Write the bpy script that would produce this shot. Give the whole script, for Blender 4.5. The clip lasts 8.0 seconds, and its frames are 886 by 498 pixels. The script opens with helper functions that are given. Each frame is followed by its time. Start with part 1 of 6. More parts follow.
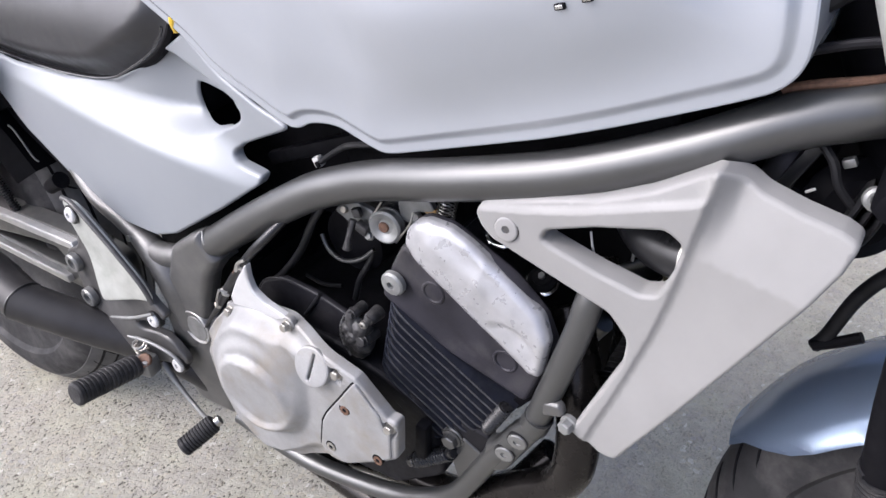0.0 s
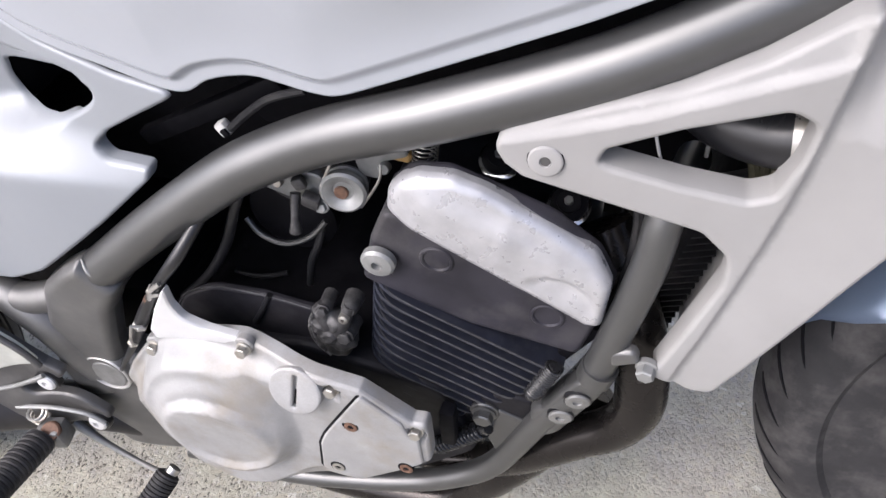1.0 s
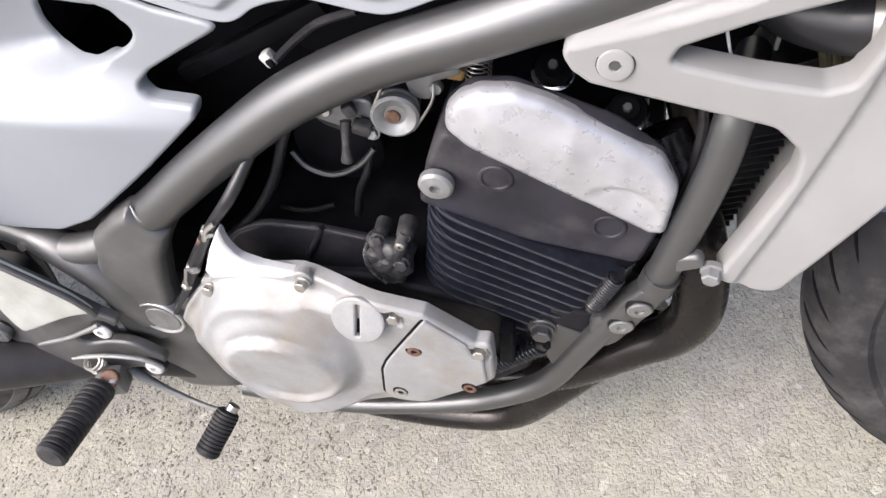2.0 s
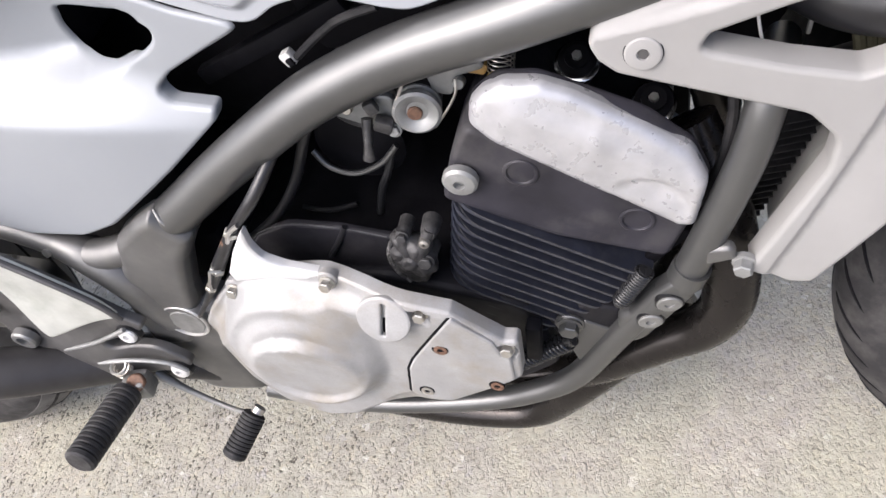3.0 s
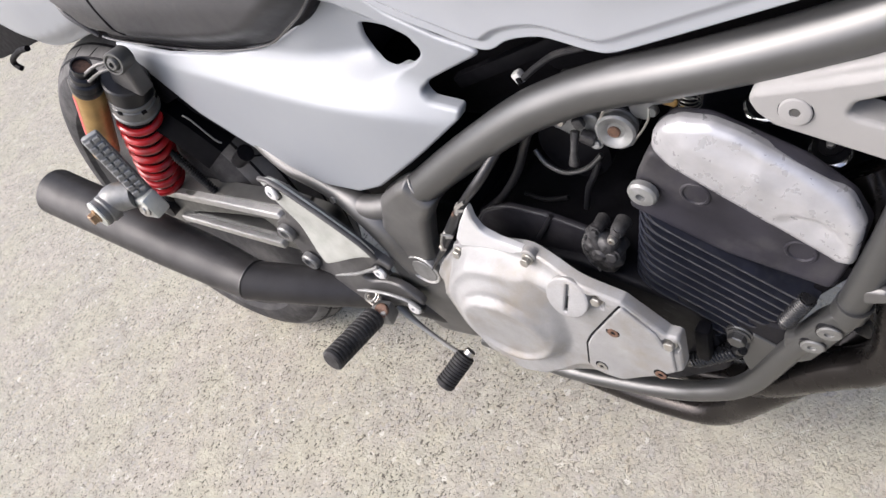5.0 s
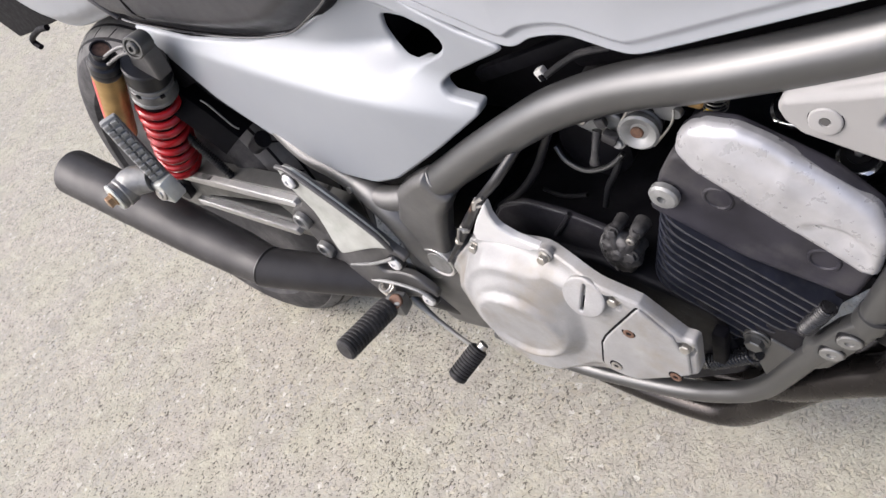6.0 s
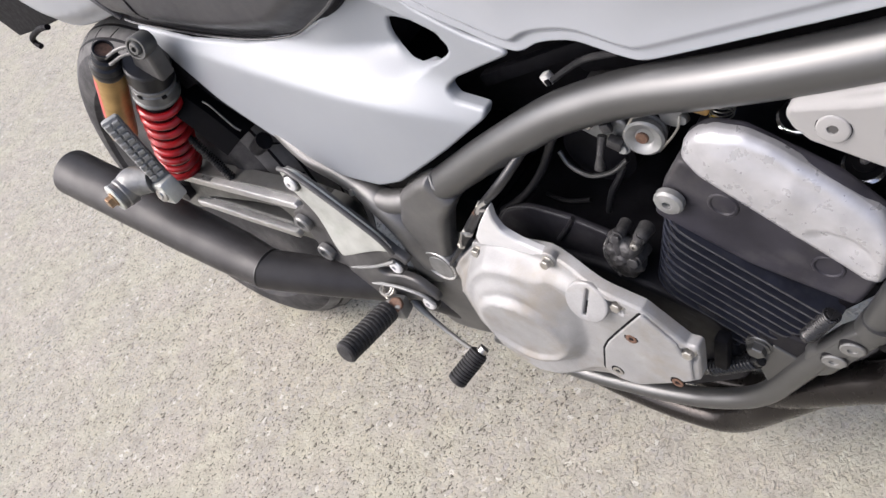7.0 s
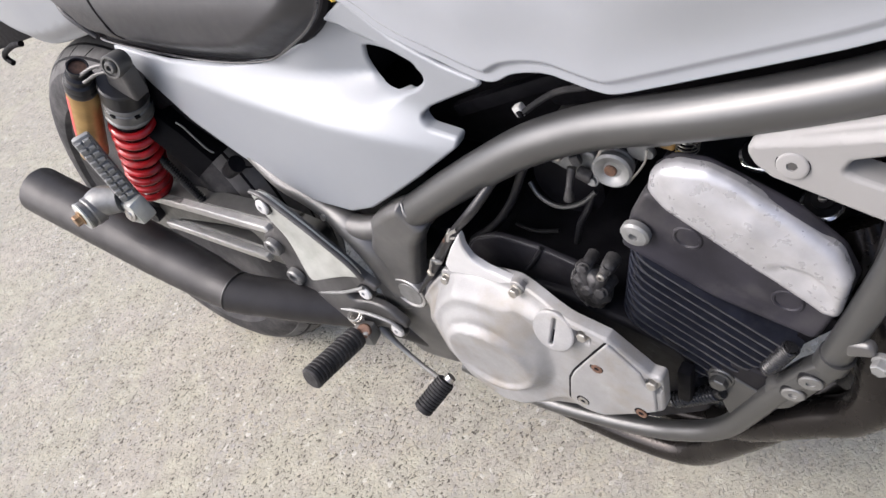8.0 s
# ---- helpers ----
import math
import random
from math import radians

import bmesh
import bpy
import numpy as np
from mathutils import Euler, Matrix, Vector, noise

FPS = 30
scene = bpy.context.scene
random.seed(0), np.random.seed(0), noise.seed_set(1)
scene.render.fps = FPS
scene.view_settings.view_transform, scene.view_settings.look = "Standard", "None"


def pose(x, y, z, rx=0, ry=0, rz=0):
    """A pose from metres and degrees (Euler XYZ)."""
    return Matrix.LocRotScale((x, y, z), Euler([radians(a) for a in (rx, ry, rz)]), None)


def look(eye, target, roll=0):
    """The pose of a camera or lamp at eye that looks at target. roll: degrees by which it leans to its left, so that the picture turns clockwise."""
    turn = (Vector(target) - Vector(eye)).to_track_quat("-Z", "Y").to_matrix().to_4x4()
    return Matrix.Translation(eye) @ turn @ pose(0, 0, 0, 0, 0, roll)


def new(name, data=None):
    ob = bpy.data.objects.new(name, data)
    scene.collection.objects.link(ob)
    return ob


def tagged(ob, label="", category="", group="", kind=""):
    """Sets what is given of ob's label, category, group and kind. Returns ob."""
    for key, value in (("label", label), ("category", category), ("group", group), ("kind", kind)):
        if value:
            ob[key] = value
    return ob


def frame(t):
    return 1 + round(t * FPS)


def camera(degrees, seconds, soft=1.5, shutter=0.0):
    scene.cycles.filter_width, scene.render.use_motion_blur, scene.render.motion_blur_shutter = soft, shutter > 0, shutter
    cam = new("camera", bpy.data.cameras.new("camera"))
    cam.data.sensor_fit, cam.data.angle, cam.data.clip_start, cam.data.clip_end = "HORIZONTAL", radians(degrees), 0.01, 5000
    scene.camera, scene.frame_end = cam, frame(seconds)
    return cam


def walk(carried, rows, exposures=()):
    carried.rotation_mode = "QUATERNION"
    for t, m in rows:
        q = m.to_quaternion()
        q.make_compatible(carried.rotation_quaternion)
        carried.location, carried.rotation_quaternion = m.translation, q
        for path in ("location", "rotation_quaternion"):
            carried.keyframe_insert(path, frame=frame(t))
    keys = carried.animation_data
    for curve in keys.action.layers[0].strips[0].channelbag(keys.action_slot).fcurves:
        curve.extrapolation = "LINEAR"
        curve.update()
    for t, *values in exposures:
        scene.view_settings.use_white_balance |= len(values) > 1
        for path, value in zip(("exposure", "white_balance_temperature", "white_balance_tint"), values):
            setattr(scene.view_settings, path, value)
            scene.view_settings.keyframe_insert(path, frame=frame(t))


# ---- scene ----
cam = camera(61.1, 8.0)
PATH = [
    (0, (0.419, -0.55, 0.944), (-0.55, 0.769, -0.205), -4.0),
    (0.3, (0.355, -0.548, 0.925), (-0.458, 0.818, -0.29), -5.8),
    (0.5, (0.305, -0.498, 0.917), (-0.404, 0.868, -0.361), -7.9),
    (0.7, (0.273, -0.46, 0.912), (-0.355, 0.891, -0.422), -9.2),
    (1, (0.248, -0.457, 0.894), (-0.314, 0.836, -0.524), -11.9),
    (1.5, (0.223, -0.479, 0.879), (-0.326, 0.733, -0.614), -14.9),
    (1.7, (0.217, -0.475, 0.888), (-0.332, 0.706, -0.63), -16.1),
    (2.8, (0.198, -0.466, 0.896), (-0.385, 0.671, -0.643), -20.1),
    (3, (0.202, -0.467, 0.889), (-0.394, 0.674, -0.642), -20.4),
    (3.5, (0.202, -0.46, 0.892), (-0.422, 0.681, -0.628), -21.4),
    (4, (0.194, -0.472, 0.901), (-0.491, 0.67, -0.591), -22.0),
    (4.2, (0.195, -0.491, 0.913), (-0.569, 0.628, -0.558), -23.3),
    (4.5, (0.23, -0.509, 0.943), (-0.737, 0.528, -0.467), -27.3),
    (4.7, (0.272, -0.508, 0.966), (-0.838, 0.433, -0.407), -30.1),
    (5, (0.307, -0.499, 0.963), (-0.908, 0.328, -0.394), -31.4),
    (5.2, (0.31, -0.492, 0.964), (-0.917, 0.304, -0.4), -31.7),
    (6.3, (0.295, -0.49, 0.97), (-0.931, 0.284, -0.407), -31.2),
    (6.5, (0.294, -0.494, 0.969), (-0.927, 0.29, -0.408), -30.8),
    (7, (0.293, -0.494, 0.972), (-0.929, 0.294, -0.402), -30.4),
    (7.5, (0.289, -0.494, 0.973), (-0.929, 0.308, -0.396), -29.8),
    (8, (0.297, -0.5, 0.972), (-0.882, 0.394, -0.374), -25.9),
]
walk(cam, [(t, look(eye, target, roll)) for t, eye, target, roll in PATH], [(0.0, -0.15, 5680, 11), (1.0, -0.06, 5830, 11), (1.7, 0.06, 5960, 10), (3.5, 0.06, 5960, 10), (4.5, 0.0, 5990, 10), (5.0, -0.12, 6000, 10), (6.3, -0.18, 6000, 10), (8.0, -0.18, 5960, 10)])

from mathutils.geometry import delaunay_2d_cdt

# ---- light ----
world = bpy.data.worlds.new("sky")
scene.world = world
world.use_nodes = True
wn = world.node_tree
sky = wn.nodes.new("ShaderNodeTexSky")
sky.sky_type, sky.sun_disc = "NISHITA", False
SUN_EL, SUN_AZ = 44.0, 224.0
sky.air_density, sky.dust_density, sky.ozone_density = 0.40, 6.0, 0.4
sky.sun_elevation, sky.sun_rotation = radians(SUN_EL), radians(SUN_AZ)
wn.nodes["Background"].inputs["Strength"].default_value = 0.39
wn.links.new(sky.outputs[0], wn.nodes["Background"].inputs["Color"])
sun = new("sun", bpy.data.lights.new("sun", "SUN"))
sun.data.energy, sun.data.angle, sun.data.color = 1.45, radians(95), (1.0, 0.96, 0.90)
az, el = radians(SUN_AZ), radians(SUN_EL)
sun_dir = Vector((math.sin(az) * math.cos(el), math.cos(az) * math.cos(el), math.sin(el)))
sun.matrix_world = look(sun_dir * 5, (0, 0, 0))


# ---- materials ----
def material(name, colour, rough=0.5, metal=0.0, coat=0.0, var=0.12, scale=60.0, grain=0.0, grain_scale=900.0,
             bump=0.0, rvar=0.08, stain=None, stain_amount=0.0, stain_scale=14.0, spec=0.5):
    """A principled surface whose colour and gloss vary at two scales, with stains of a second colour and a fine relief."""
    m = bpy.data.materials.new(name)
    m.use_nodes = True
    t = m.node_tree
    b = t.nodes["Principled BSDF"]
    co = t.nodes.new("ShaderNodeTexCoord")

    def nz(sc, detail=4.0, rough_=0.55):
        n = t.nodes.new("ShaderNodeTexNoise")
        n.inputs["Scale"].default_value, n.inputs["Detail"].default_value, n.inputs["Roughness"].default_value = sc, detail, rough_
        t.links.new(co.outputs["Object"], n.inputs["Vector"])
        return n.outputs["Fac"]

    def ramp(fac, lo, hi, a, z):
        r = t.nodes.new("ShaderNodeMapRange")
        r.inputs["From Min"].default_value, r.inputs["From Max"].default_value = lo, hi
        r.inputs["To Min"].default_value, r.inputs["To Max"].default_value = a, z
        t.links.new(fac, r.inputs["Value"])
        return r.outputs["Result"]

    def mix(fac, a, c, blend="MIX"):
        x = t.nodes.new("ShaderNodeMix")
        x.data_type, x.blend_type = "RGBA", blend
        for v, s in ((fac, x.inputs["Factor"]), (a, x.inputs[6]), (c, x.inputs[7])):
            if isinstance(v, (int, float)):
                s.default_value = v
            elif isinstance(v, tuple):
                s.default_value = (*v, 1)
            else:
                t.links.new(v, s)
        return x.outputs[2]

    broad = nz(scale)
    dark = tuple(c * (1 - var) for c in colour)
    light = tuple(min(1, c * (1 + var)) for c in colour)
    col = mix(ramp(broad, 0.3, 0.7, 0, 1), dark, light)
    if grain:
        g = nz(grain_scale, 2.0)
        col = mix(ramp(g, 0.35, 0.65, 0, grain), col, tuple(c * 0.35 for c in colour))
    if stain:
        s = nz(stain_scale, 6.0, 0.65)
        col = mix(ramp(s, 0.48, 0.72, 0, stain_amount), col, stain)
    t.links.new(col, b.inputs["Base Color"])
    t.links.new(ramp(nz(scale * 2.3), 0.3, 0.7, max(0.03, rough - rvar), min(1, rough + rvar)), b.inputs["Roughness"])
    b.inputs["Metallic"].default_value = metal
    b.inputs["Coat Weight"].default_value, b.inputs["Coat Roughness"].default_value = coat, 0.06
    b.inputs["Specular IOR Level"].default_value = spec
    if bump:
        bp = t.nodes.new("ShaderNodeBump")
        bp.inputs["Strength"].default_value, bp.inputs["Distance"].default_value = bump, 0.0006
        t.links.new(nz(grain_scale, 3.0), bp.inputs["Height"])
        t.links.new(bp.outputs["Normal"], b.inputs["Normal"])
    return m


PAINT = material("silver_paint", (0.375, 0.395, 0.430), 0.24, 0.30, 0.6, 0.03, 9, rvar=0.0)
COVER_PAINT = material("white_silver_paint", (0.240, 0.254, 0.272), 0.46, 0.15, 0.15, 0.03, 9, rvar=0.0)
SHROUD = material("satin_grey_plastic", (0.245, 0.241, 0.236), 0.60, 0.08, 0.0, 0.07, 14, bump=0.06, grain_scale=1800, stain=(0.24, 0.232, 0.222), stain_amount=0.4, stain_scale=9)
FRAME = material("frame_paint", (0.112, 0.113, 0.113), 0.36, 0.75, 0.0, 0.06, 20, rvar=0.02, stain=(0.09, 0.088, 0.086), stain_amount=0.25, stain_scale=12)
# silver paint with the blue sky's reflection put into its base colour
GLOSS = material("sky_tinted_silver_paint", (0.33, 0.41, 0.55), 0.22, 0.45, 0.4, 0.03, 9, rvar=0.0)
CAST = material("cast_aluminium", (0.268, 0.267, 0.266), 0.58, 0.3, 0.0, 0.20, 18, bump=0.25, grain_scale=700, rvar=0.1, stain=(0.205, 0.178, 0.138), stain_amount=0.8, stain_scale=15, grain=0.10)
POLISH = material("scuffed_alloy", (0.42, 0.42, 0.434), 0.34, 0.5, 0.0, 0.14, 50, bump=0.05, grain_scale=500, rvar=0.12, stain=(0.30, 0.30, 0.315), stain_amount=0.8, stain_scale=34)
STEEL = material("zinc_steel", (0.42, 0.41, 0.385), 0.35, 0.85, 0.0, 0.12, 90, stain=(0.30, 0.24, 0.16), stain_amount=0.5, stain_scale=60)
RUST = material("rusty_steel", (0.125, 0.070, 0.046), 0.65, 0.3, 0.0, 0.35, 240, bump=0.3)
ENGINE = material("engine_black", (0.0090, 0.0087, 0.0108), 0.5, 0.1, 0.0, 0.3, 40, bump=0.15, grain_scale=1200, stain=(0.022, 0.0215, 0.0235), stain_amount=0.6, stain_scale=24, spec=0.14)
FIN = material("fin_black", (0.0160, 0.0178, 0.0270), 0.36, 0.1, 0.0, 0.25, 50, stain=(0.05, 0.05, 0.053), stain_amount=0.35, stain_scale=160, spec=0.55)
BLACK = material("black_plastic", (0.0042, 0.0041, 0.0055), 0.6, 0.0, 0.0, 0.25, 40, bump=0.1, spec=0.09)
RUBBER = material("black_rubber", (0.011, 0.011, 0.0125), 0.55, 0.0, 0.0, 0.25, 60, bump=0.15, stain=(0.06, 0.057, 0.053), stain_amount=0.45, stain_scale=30, spec=0.18)
TYRE = material("tyre_rubber", (0.022, 0.0215, 0.023), 0.7, 0.0, 0.0, 0.2, 30, bump=0.2, grain_scale=1500, stain=(0.13, 0.125, 0.12), stain_amount=0.5, stain_scale=14, spec=0.25)
EXHAUST = material("matt_black_exhaust", (0.030, 0.0285, 0.029), 0.46, 0.2, 0.0, 0.2, 25, bump=0.06, grain_scale=1500, stain=(0.06, 0.058, 0.058), stain_amount=0.4, spec=0.35)
FRAME_DULL = material("worn_frame_paint", (0.135, 0.134, 0.132), 0.42, 0.6, 0.0, 0.12, 26, rvar=0.05, stain=(0.20, 0.195, 0.18), stain_amount=0.35, stain_scale=45)
LOOM = material("olive_loom_tape", (0.045, 0.043, 0.028), 0.5, 0.0, 0.0, 0.3, 60, bump=0.2, spec=0.3)
HEADER = material("browned_header_steel", (0.025, 0.0225, 0.0215), 0.27, 0.7, 0.0, 0.2, 22, rvar=0.05, stain=(0.022, 0.019, 0.017), stain_amount=0.6, stain_scale=20)
RIBBED = material("glossy_ribbed_rubber", (0.014, 0.014, 0.015), 0.28, 0.0, 0.0, 0.2, 60, spec=0.6)
CAP_BLACK = material("satin_black_cap", (0.012, 0.012, 0.0135), 0.36, 0.1, 0.0, 0.2, 40, spec=0.5)
PIPING = material("glossy_piping", (0.030, 0.030, 0.033), 0.22, 0.0, 0.3, 0.1, 40)
VINYL = material("seat_vinyl", (0.030, 0.030, 0.033), 0.40, 0.0, 0.0, 0.1, 30, bump=0.2, grain_scale=1100)
RED = material("red_spring_paint", (0.36, 0.008, 0.012), 0.35, 0.1, 0.3, 0.2, 60, stain=(0.045, 0.010, 0.010), stain_amount=0.8, stain_scale=38)
GOLD = material("gold_anodised", (0.44, 0.29, 0.115), 0.42, 0.6, 0.0, 0.15, 40, stain=(0.24, 0.15, 0.07), stain_amount=0.6)
DECAL_RED = material("red_decal", (0.55, 0.08, 0.07), 0.4)
YELLOW = material("yellow_plastic", (0.62, 0.42, 0.03), 0.4, 0, 0.2)
WHITE = material("white_plastic", (0.46, 0.455, 0.44), 0.45)
SCUFFED = material("scuffed_alloy_plate", (0.50, 0.51, 0.48), 0.42, 0.5, 0.0, 0.1, 45, bump=0.12, grain_scale=800, stain=(0.33, 0.35, 0.31), stain_amount=0.7, stain_scale=22)
SWING = material("swingarm_paint", (0.085, 0.085, 0.081), 0.42, 0.4, 0.0, 0.12, 30, bump=0.05, stain=(0.20, 0.195, 0.18), stain_amount=0.3)
RIM = material("rim_paint", (0.045, 0.045, 0.047), 0.42, 0.4, 0.0, 0.15, 30, stain=(0.12, 0.11, 0.10), stain_amount=0.4)
HANGER_PAINT = material("dark_hanger_paint", (0.085, 0.083, 0.082), 0.42, 0.4, 0.0, 0.15, 30, stain=(0.13, 0.125, 0.12), stain_amount=0.4, stain_scale=30)
DRUM = material("pale_alloy", (0.235, 0.238, 0.235), 0.5, 0.5, 0.0, 0.15, 90, bump=0.15, stain=(0.20, 0.20, 0.19), stain_amount=0.6, stain_scale=70)
DUSTY = material("dusty_engine_black", (0.0240, 0.0230, 0.0290), 0.5, 0.1, 0.0, 0.3, 30, bump=0.15, grain_scale=1200, stain=(0.075, 0.072, 0.071), stain_amount=0.6, stain_scale=20, spec=0.2)
BRIGHT = material("bright_alloy", (0.54, 0.54, 0.54), 0.42, 0.3, 0.0, 0.06, 40)
CASE_BLACK = material("dull_case_black", (0.016, 0.0155, 0.0185), 0.5, 0.1, 0.0, 0.3, 36, bump=0.15, grain_scale=1200, stain=(0.048, 0.046, 0.047), stain_amount=0.6, stain_scale=22, spec=0.18)
PEG_RUBBER = material("worn_rubber", (0.022, 0.0215, 0.0225), 0.6, 0.0, 0.0, 0.25, 60, bump=0.2, stain=(0.085, 0.082, 0.08), stain_amount=0.6, stain_scale=26, spec=0.2)
RIB = material("machined_rib", (0.47, 0.465, 0.45), 0.40, 0.5, 0.0, 0.12, 40, stain=(0.26, 0.255, 0.245), stain_amount=0.5, stain_scale=30)
# pale edge tone: wear, and the fin edges' highlight put into the colour
EDGE = material("worn_edge", (0.034, 0.034, 0.037), 0.45, 0.2, 0.0, 0.5, 160, stain=(0.11, 0.11, 0.112), stain_amount=0.7, stain_scale=70)
CHROME = material("bright_plating", (0.6, 0.6, 0.6), 0.14, 1.0, 0.0, 0.05, 40, rvar=0.02)
BRASSY = material("tarnished_brown_steel", (0.30, 0.20, 0.11), 0.42, 0.7, 0.0, 0.3, 120, stain=(0.14, 0.07, 0.04), stain_amount=0.7, stain_scale=90)
TREAD = material("dusty_tread", (0.085, 0.083, 0.082), 0.75, 0.0, 0.0, 0.2, 30, bump=0.2, grain_scale=1500, stain=(0.18, 0.175, 0.17), stain_amount=0.5, stain_scale=16, spec=0.25)
PEG_ALLOY = material("dull_alloy", (0.22, 0.22, 0.215), 0.45, 0.6, 0.0, 0.15, 60, bump=0.1, stain=(0.10, 0.10, 0.10), stain_amount=0.5, stain_scale=40)
CARB = material("carburettor_alloy", (0.044, 0.043, 0.044), 0.55, 0.4, 0.0, 0.45, 120, bump=0.6, grain_scale=420, stain=(0.12, 0.118, 0.116), stain_amount=0.5, stain_scale=130)
FLAKED = material("flaked_alloy", (0.060, 0.059, 0.058), 0.6, 0.3, 0.0, 0.5, 200, bump=1.0, grain_scale=350, stain=(0.50, 0.49, 0.48), stain_amount=0.9, stain_scale=300)


def asphalt():
    """Pale worn asphalt: light stones of a few millimetres, small dark pits between them, broad faint stains."""
    m = bpy.data.materials.new("worn_asphalt")
    m.use_nodes = True
    t = m.node_tree
    b = t.nodes["Principled BSDF"]
    co = t.nodes.new("ShaderNodeTexCoord")
    warp = t.nodes.new("ShaderNodeTexNoise")
    warp.inputs["Scale"].default_value = 160.0
    t.links.new(co.outputs["Object"], warp.inputs["Vector"])
    add = t.nodes.new("ShaderNodeMixRGB")
    add.blend_type = "ADD"
    add.inputs["Fac"].default_value = 0.006
    t.links.new(co.outputs["Object"], add.inputs[1])
    t.links.new(warp.outputs["Color"], add.inputs[2])

    def tex(kind, sc, det=3.0, out="Fac"):
        n = t.nodes.new(kind)
        n.inputs["Scale"].default_value = sc
        if "Detail" in n.inputs:
            n.inputs["Detail"].default_value = det
        t.links.new(add.outputs[0], n.inputs["Vector"])
        return n.outputs[out]

    def span(v, lo, hi, a, z):
        r = t.nodes.new("ShaderNodeMapRange")
        for key, val in (("From Min", lo), ("From Max", hi), ("To Min", a), ("To Max", z)):
            r.inputs[key].default_value = val
        t.links.new(v, r.inputs["Value"])
        return r.outputs["Result"]

    def mix(f, a, c, blend="MIX"):
        x = t.nodes.new("ShaderNodeMix")
        x.data_type, x.blend_type = "RGBA", blend
        for v, s in ((f, x.inputs["Factor"]), (a, x.inputs[6]), (c, x.inputs[7])):
            if isinstance(v, float):
                s.default_value = v
            elif isinstance(v, tuple):
                s.default_value = (*v, 1)
            else:
                t.links.new(v, s)
        return x.outputs[2]

    def mul(a, c):
        x = t.nodes.new("ShaderNodeMath")
        x.operation = "MULTIPLY"
        t.links.new(a, x.inputs[0])
        t.links.new(c, x.inputs[1])
        return x.outputs[0]

    stone = t.nodes.new("ShaderNodeTexVoronoi")
    stone.inputs["Scale"].default_value = 140.0
    t.links.new(add.outputs[0], stone.inputs["Vector"])
    sep = t.nodes.new("ShaderNodeSeparateColor")
    t.links.new(stone.outputs["Color"], sep.inputs[0])
    col = mix(sep.outputs[0], (0.297, 0.283, 0.237), (0.347, 0.330, 0.274))
    col = mix(span(sep.outputs[2], 0.70, 0.85, 0.0, 0.6), col, (0.375, 0.343, 0.262))
    col = mix(span(sep.outputs[1], 0.0, 0.16, 0.7, 0.0), col, (0.31, 0.297, 0.28))
    col = mix(span(sep.outputs[1], 0.965, 0.985, 0.0, 0.9), col, (0.48, 0.46, 0.41))
    col = mix(span(tex("ShaderNodeTexNoise", 5.0, 4.0), 0.45, 0.62, 0.0, 0.4), col, (0.372, 0.341, 0.29))
    col = mix(span(tex("ShaderNodeTexNoise", 7.3, 4.0), 0.46, 0.60, 0.0, 0.5), col, (0.358, 0.346, 0.262))
    col = mix(1.0, col, span(tex("ShaderNodeTexNoise", 34.0, 4.0), 0.3, 0.7, 0.88, 1.10), "MULTIPLY")
    col = mix(1.0, col, span(tex("ShaderNodeTexNoise", 420.0, 3.0), 0.3, 0.7, 0.90, 1.08), "MULTIPLY")
    stretch = t.nodes.new("ShaderNodeMapping")
    stretch.inputs["Scale"].default_value = (300.0, 185.0, 190.0)
    stretch.inputs["Rotation"].default_value = (0.0, 0.0, 0.25)
    t.links.new(add.outputs[0], stretch.inputs["Vector"])
    hole = t.nodes.new("ShaderNodeTexNoise")
    hole.inputs["Scale"].default_value, hole.inputs["Detail"].default_value = 0.92, 2.0
    t.links.new(stretch.outputs["Vector"], hole.inputs["Vector"])
    pits = span(hole.outputs["Fac"], 0.598, 0.650, 0.0, 1.0)
    worn = span(tex("ShaderNodeTexNoise", 19.0, 3.0), 0.36, 0.62, 0.25, 0.88)
    place = t.nodes.new("ShaderNodeSeparateXYZ")
    t.links.new(co.outputs["Object"], place.inputs[0])
    shift = t.nodes.new("ShaderNodeMath")
    shift.operation = "MULTIPLY_ADD"
    shift.inputs[1].default_value = 0.5
    t.links.new(tex("ShaderNodeTexNoise", 3.0, 3.0), shift.inputs[0])
    t.links.new(place.outputs["X"], shift.inputs[2])
    worn = mul(worn, span(shift.outputs[0], -0.05, 0.32, 1.7, 0.45))
    col = mix(mul(pits, worn), col, (0.080, 0.072, 0.057))
    t.links.new(col, b.inputs["Base Color"])
    b.inputs["Roughness"].default_value = 0.85
    bp = t.nodes.new("ShaderNodeBump")
    bp.inputs["Strength"].default_value, bp.inputs["Distance"].default_value = 1.0, 0.0045
    relief = mix(0.55, sep.outputs[0], tex("ShaderNodeTexNoise", 210.0, 4.0))
    t.links.new(mix(0.22, relief, span(hole.outputs["Fac"], 0.50, 0.66, 1.0, 0.0)), bp.inputs["Height"])
    t.links.new(bp.outputs["Normal"], b.inputs["Normal"])
    return m


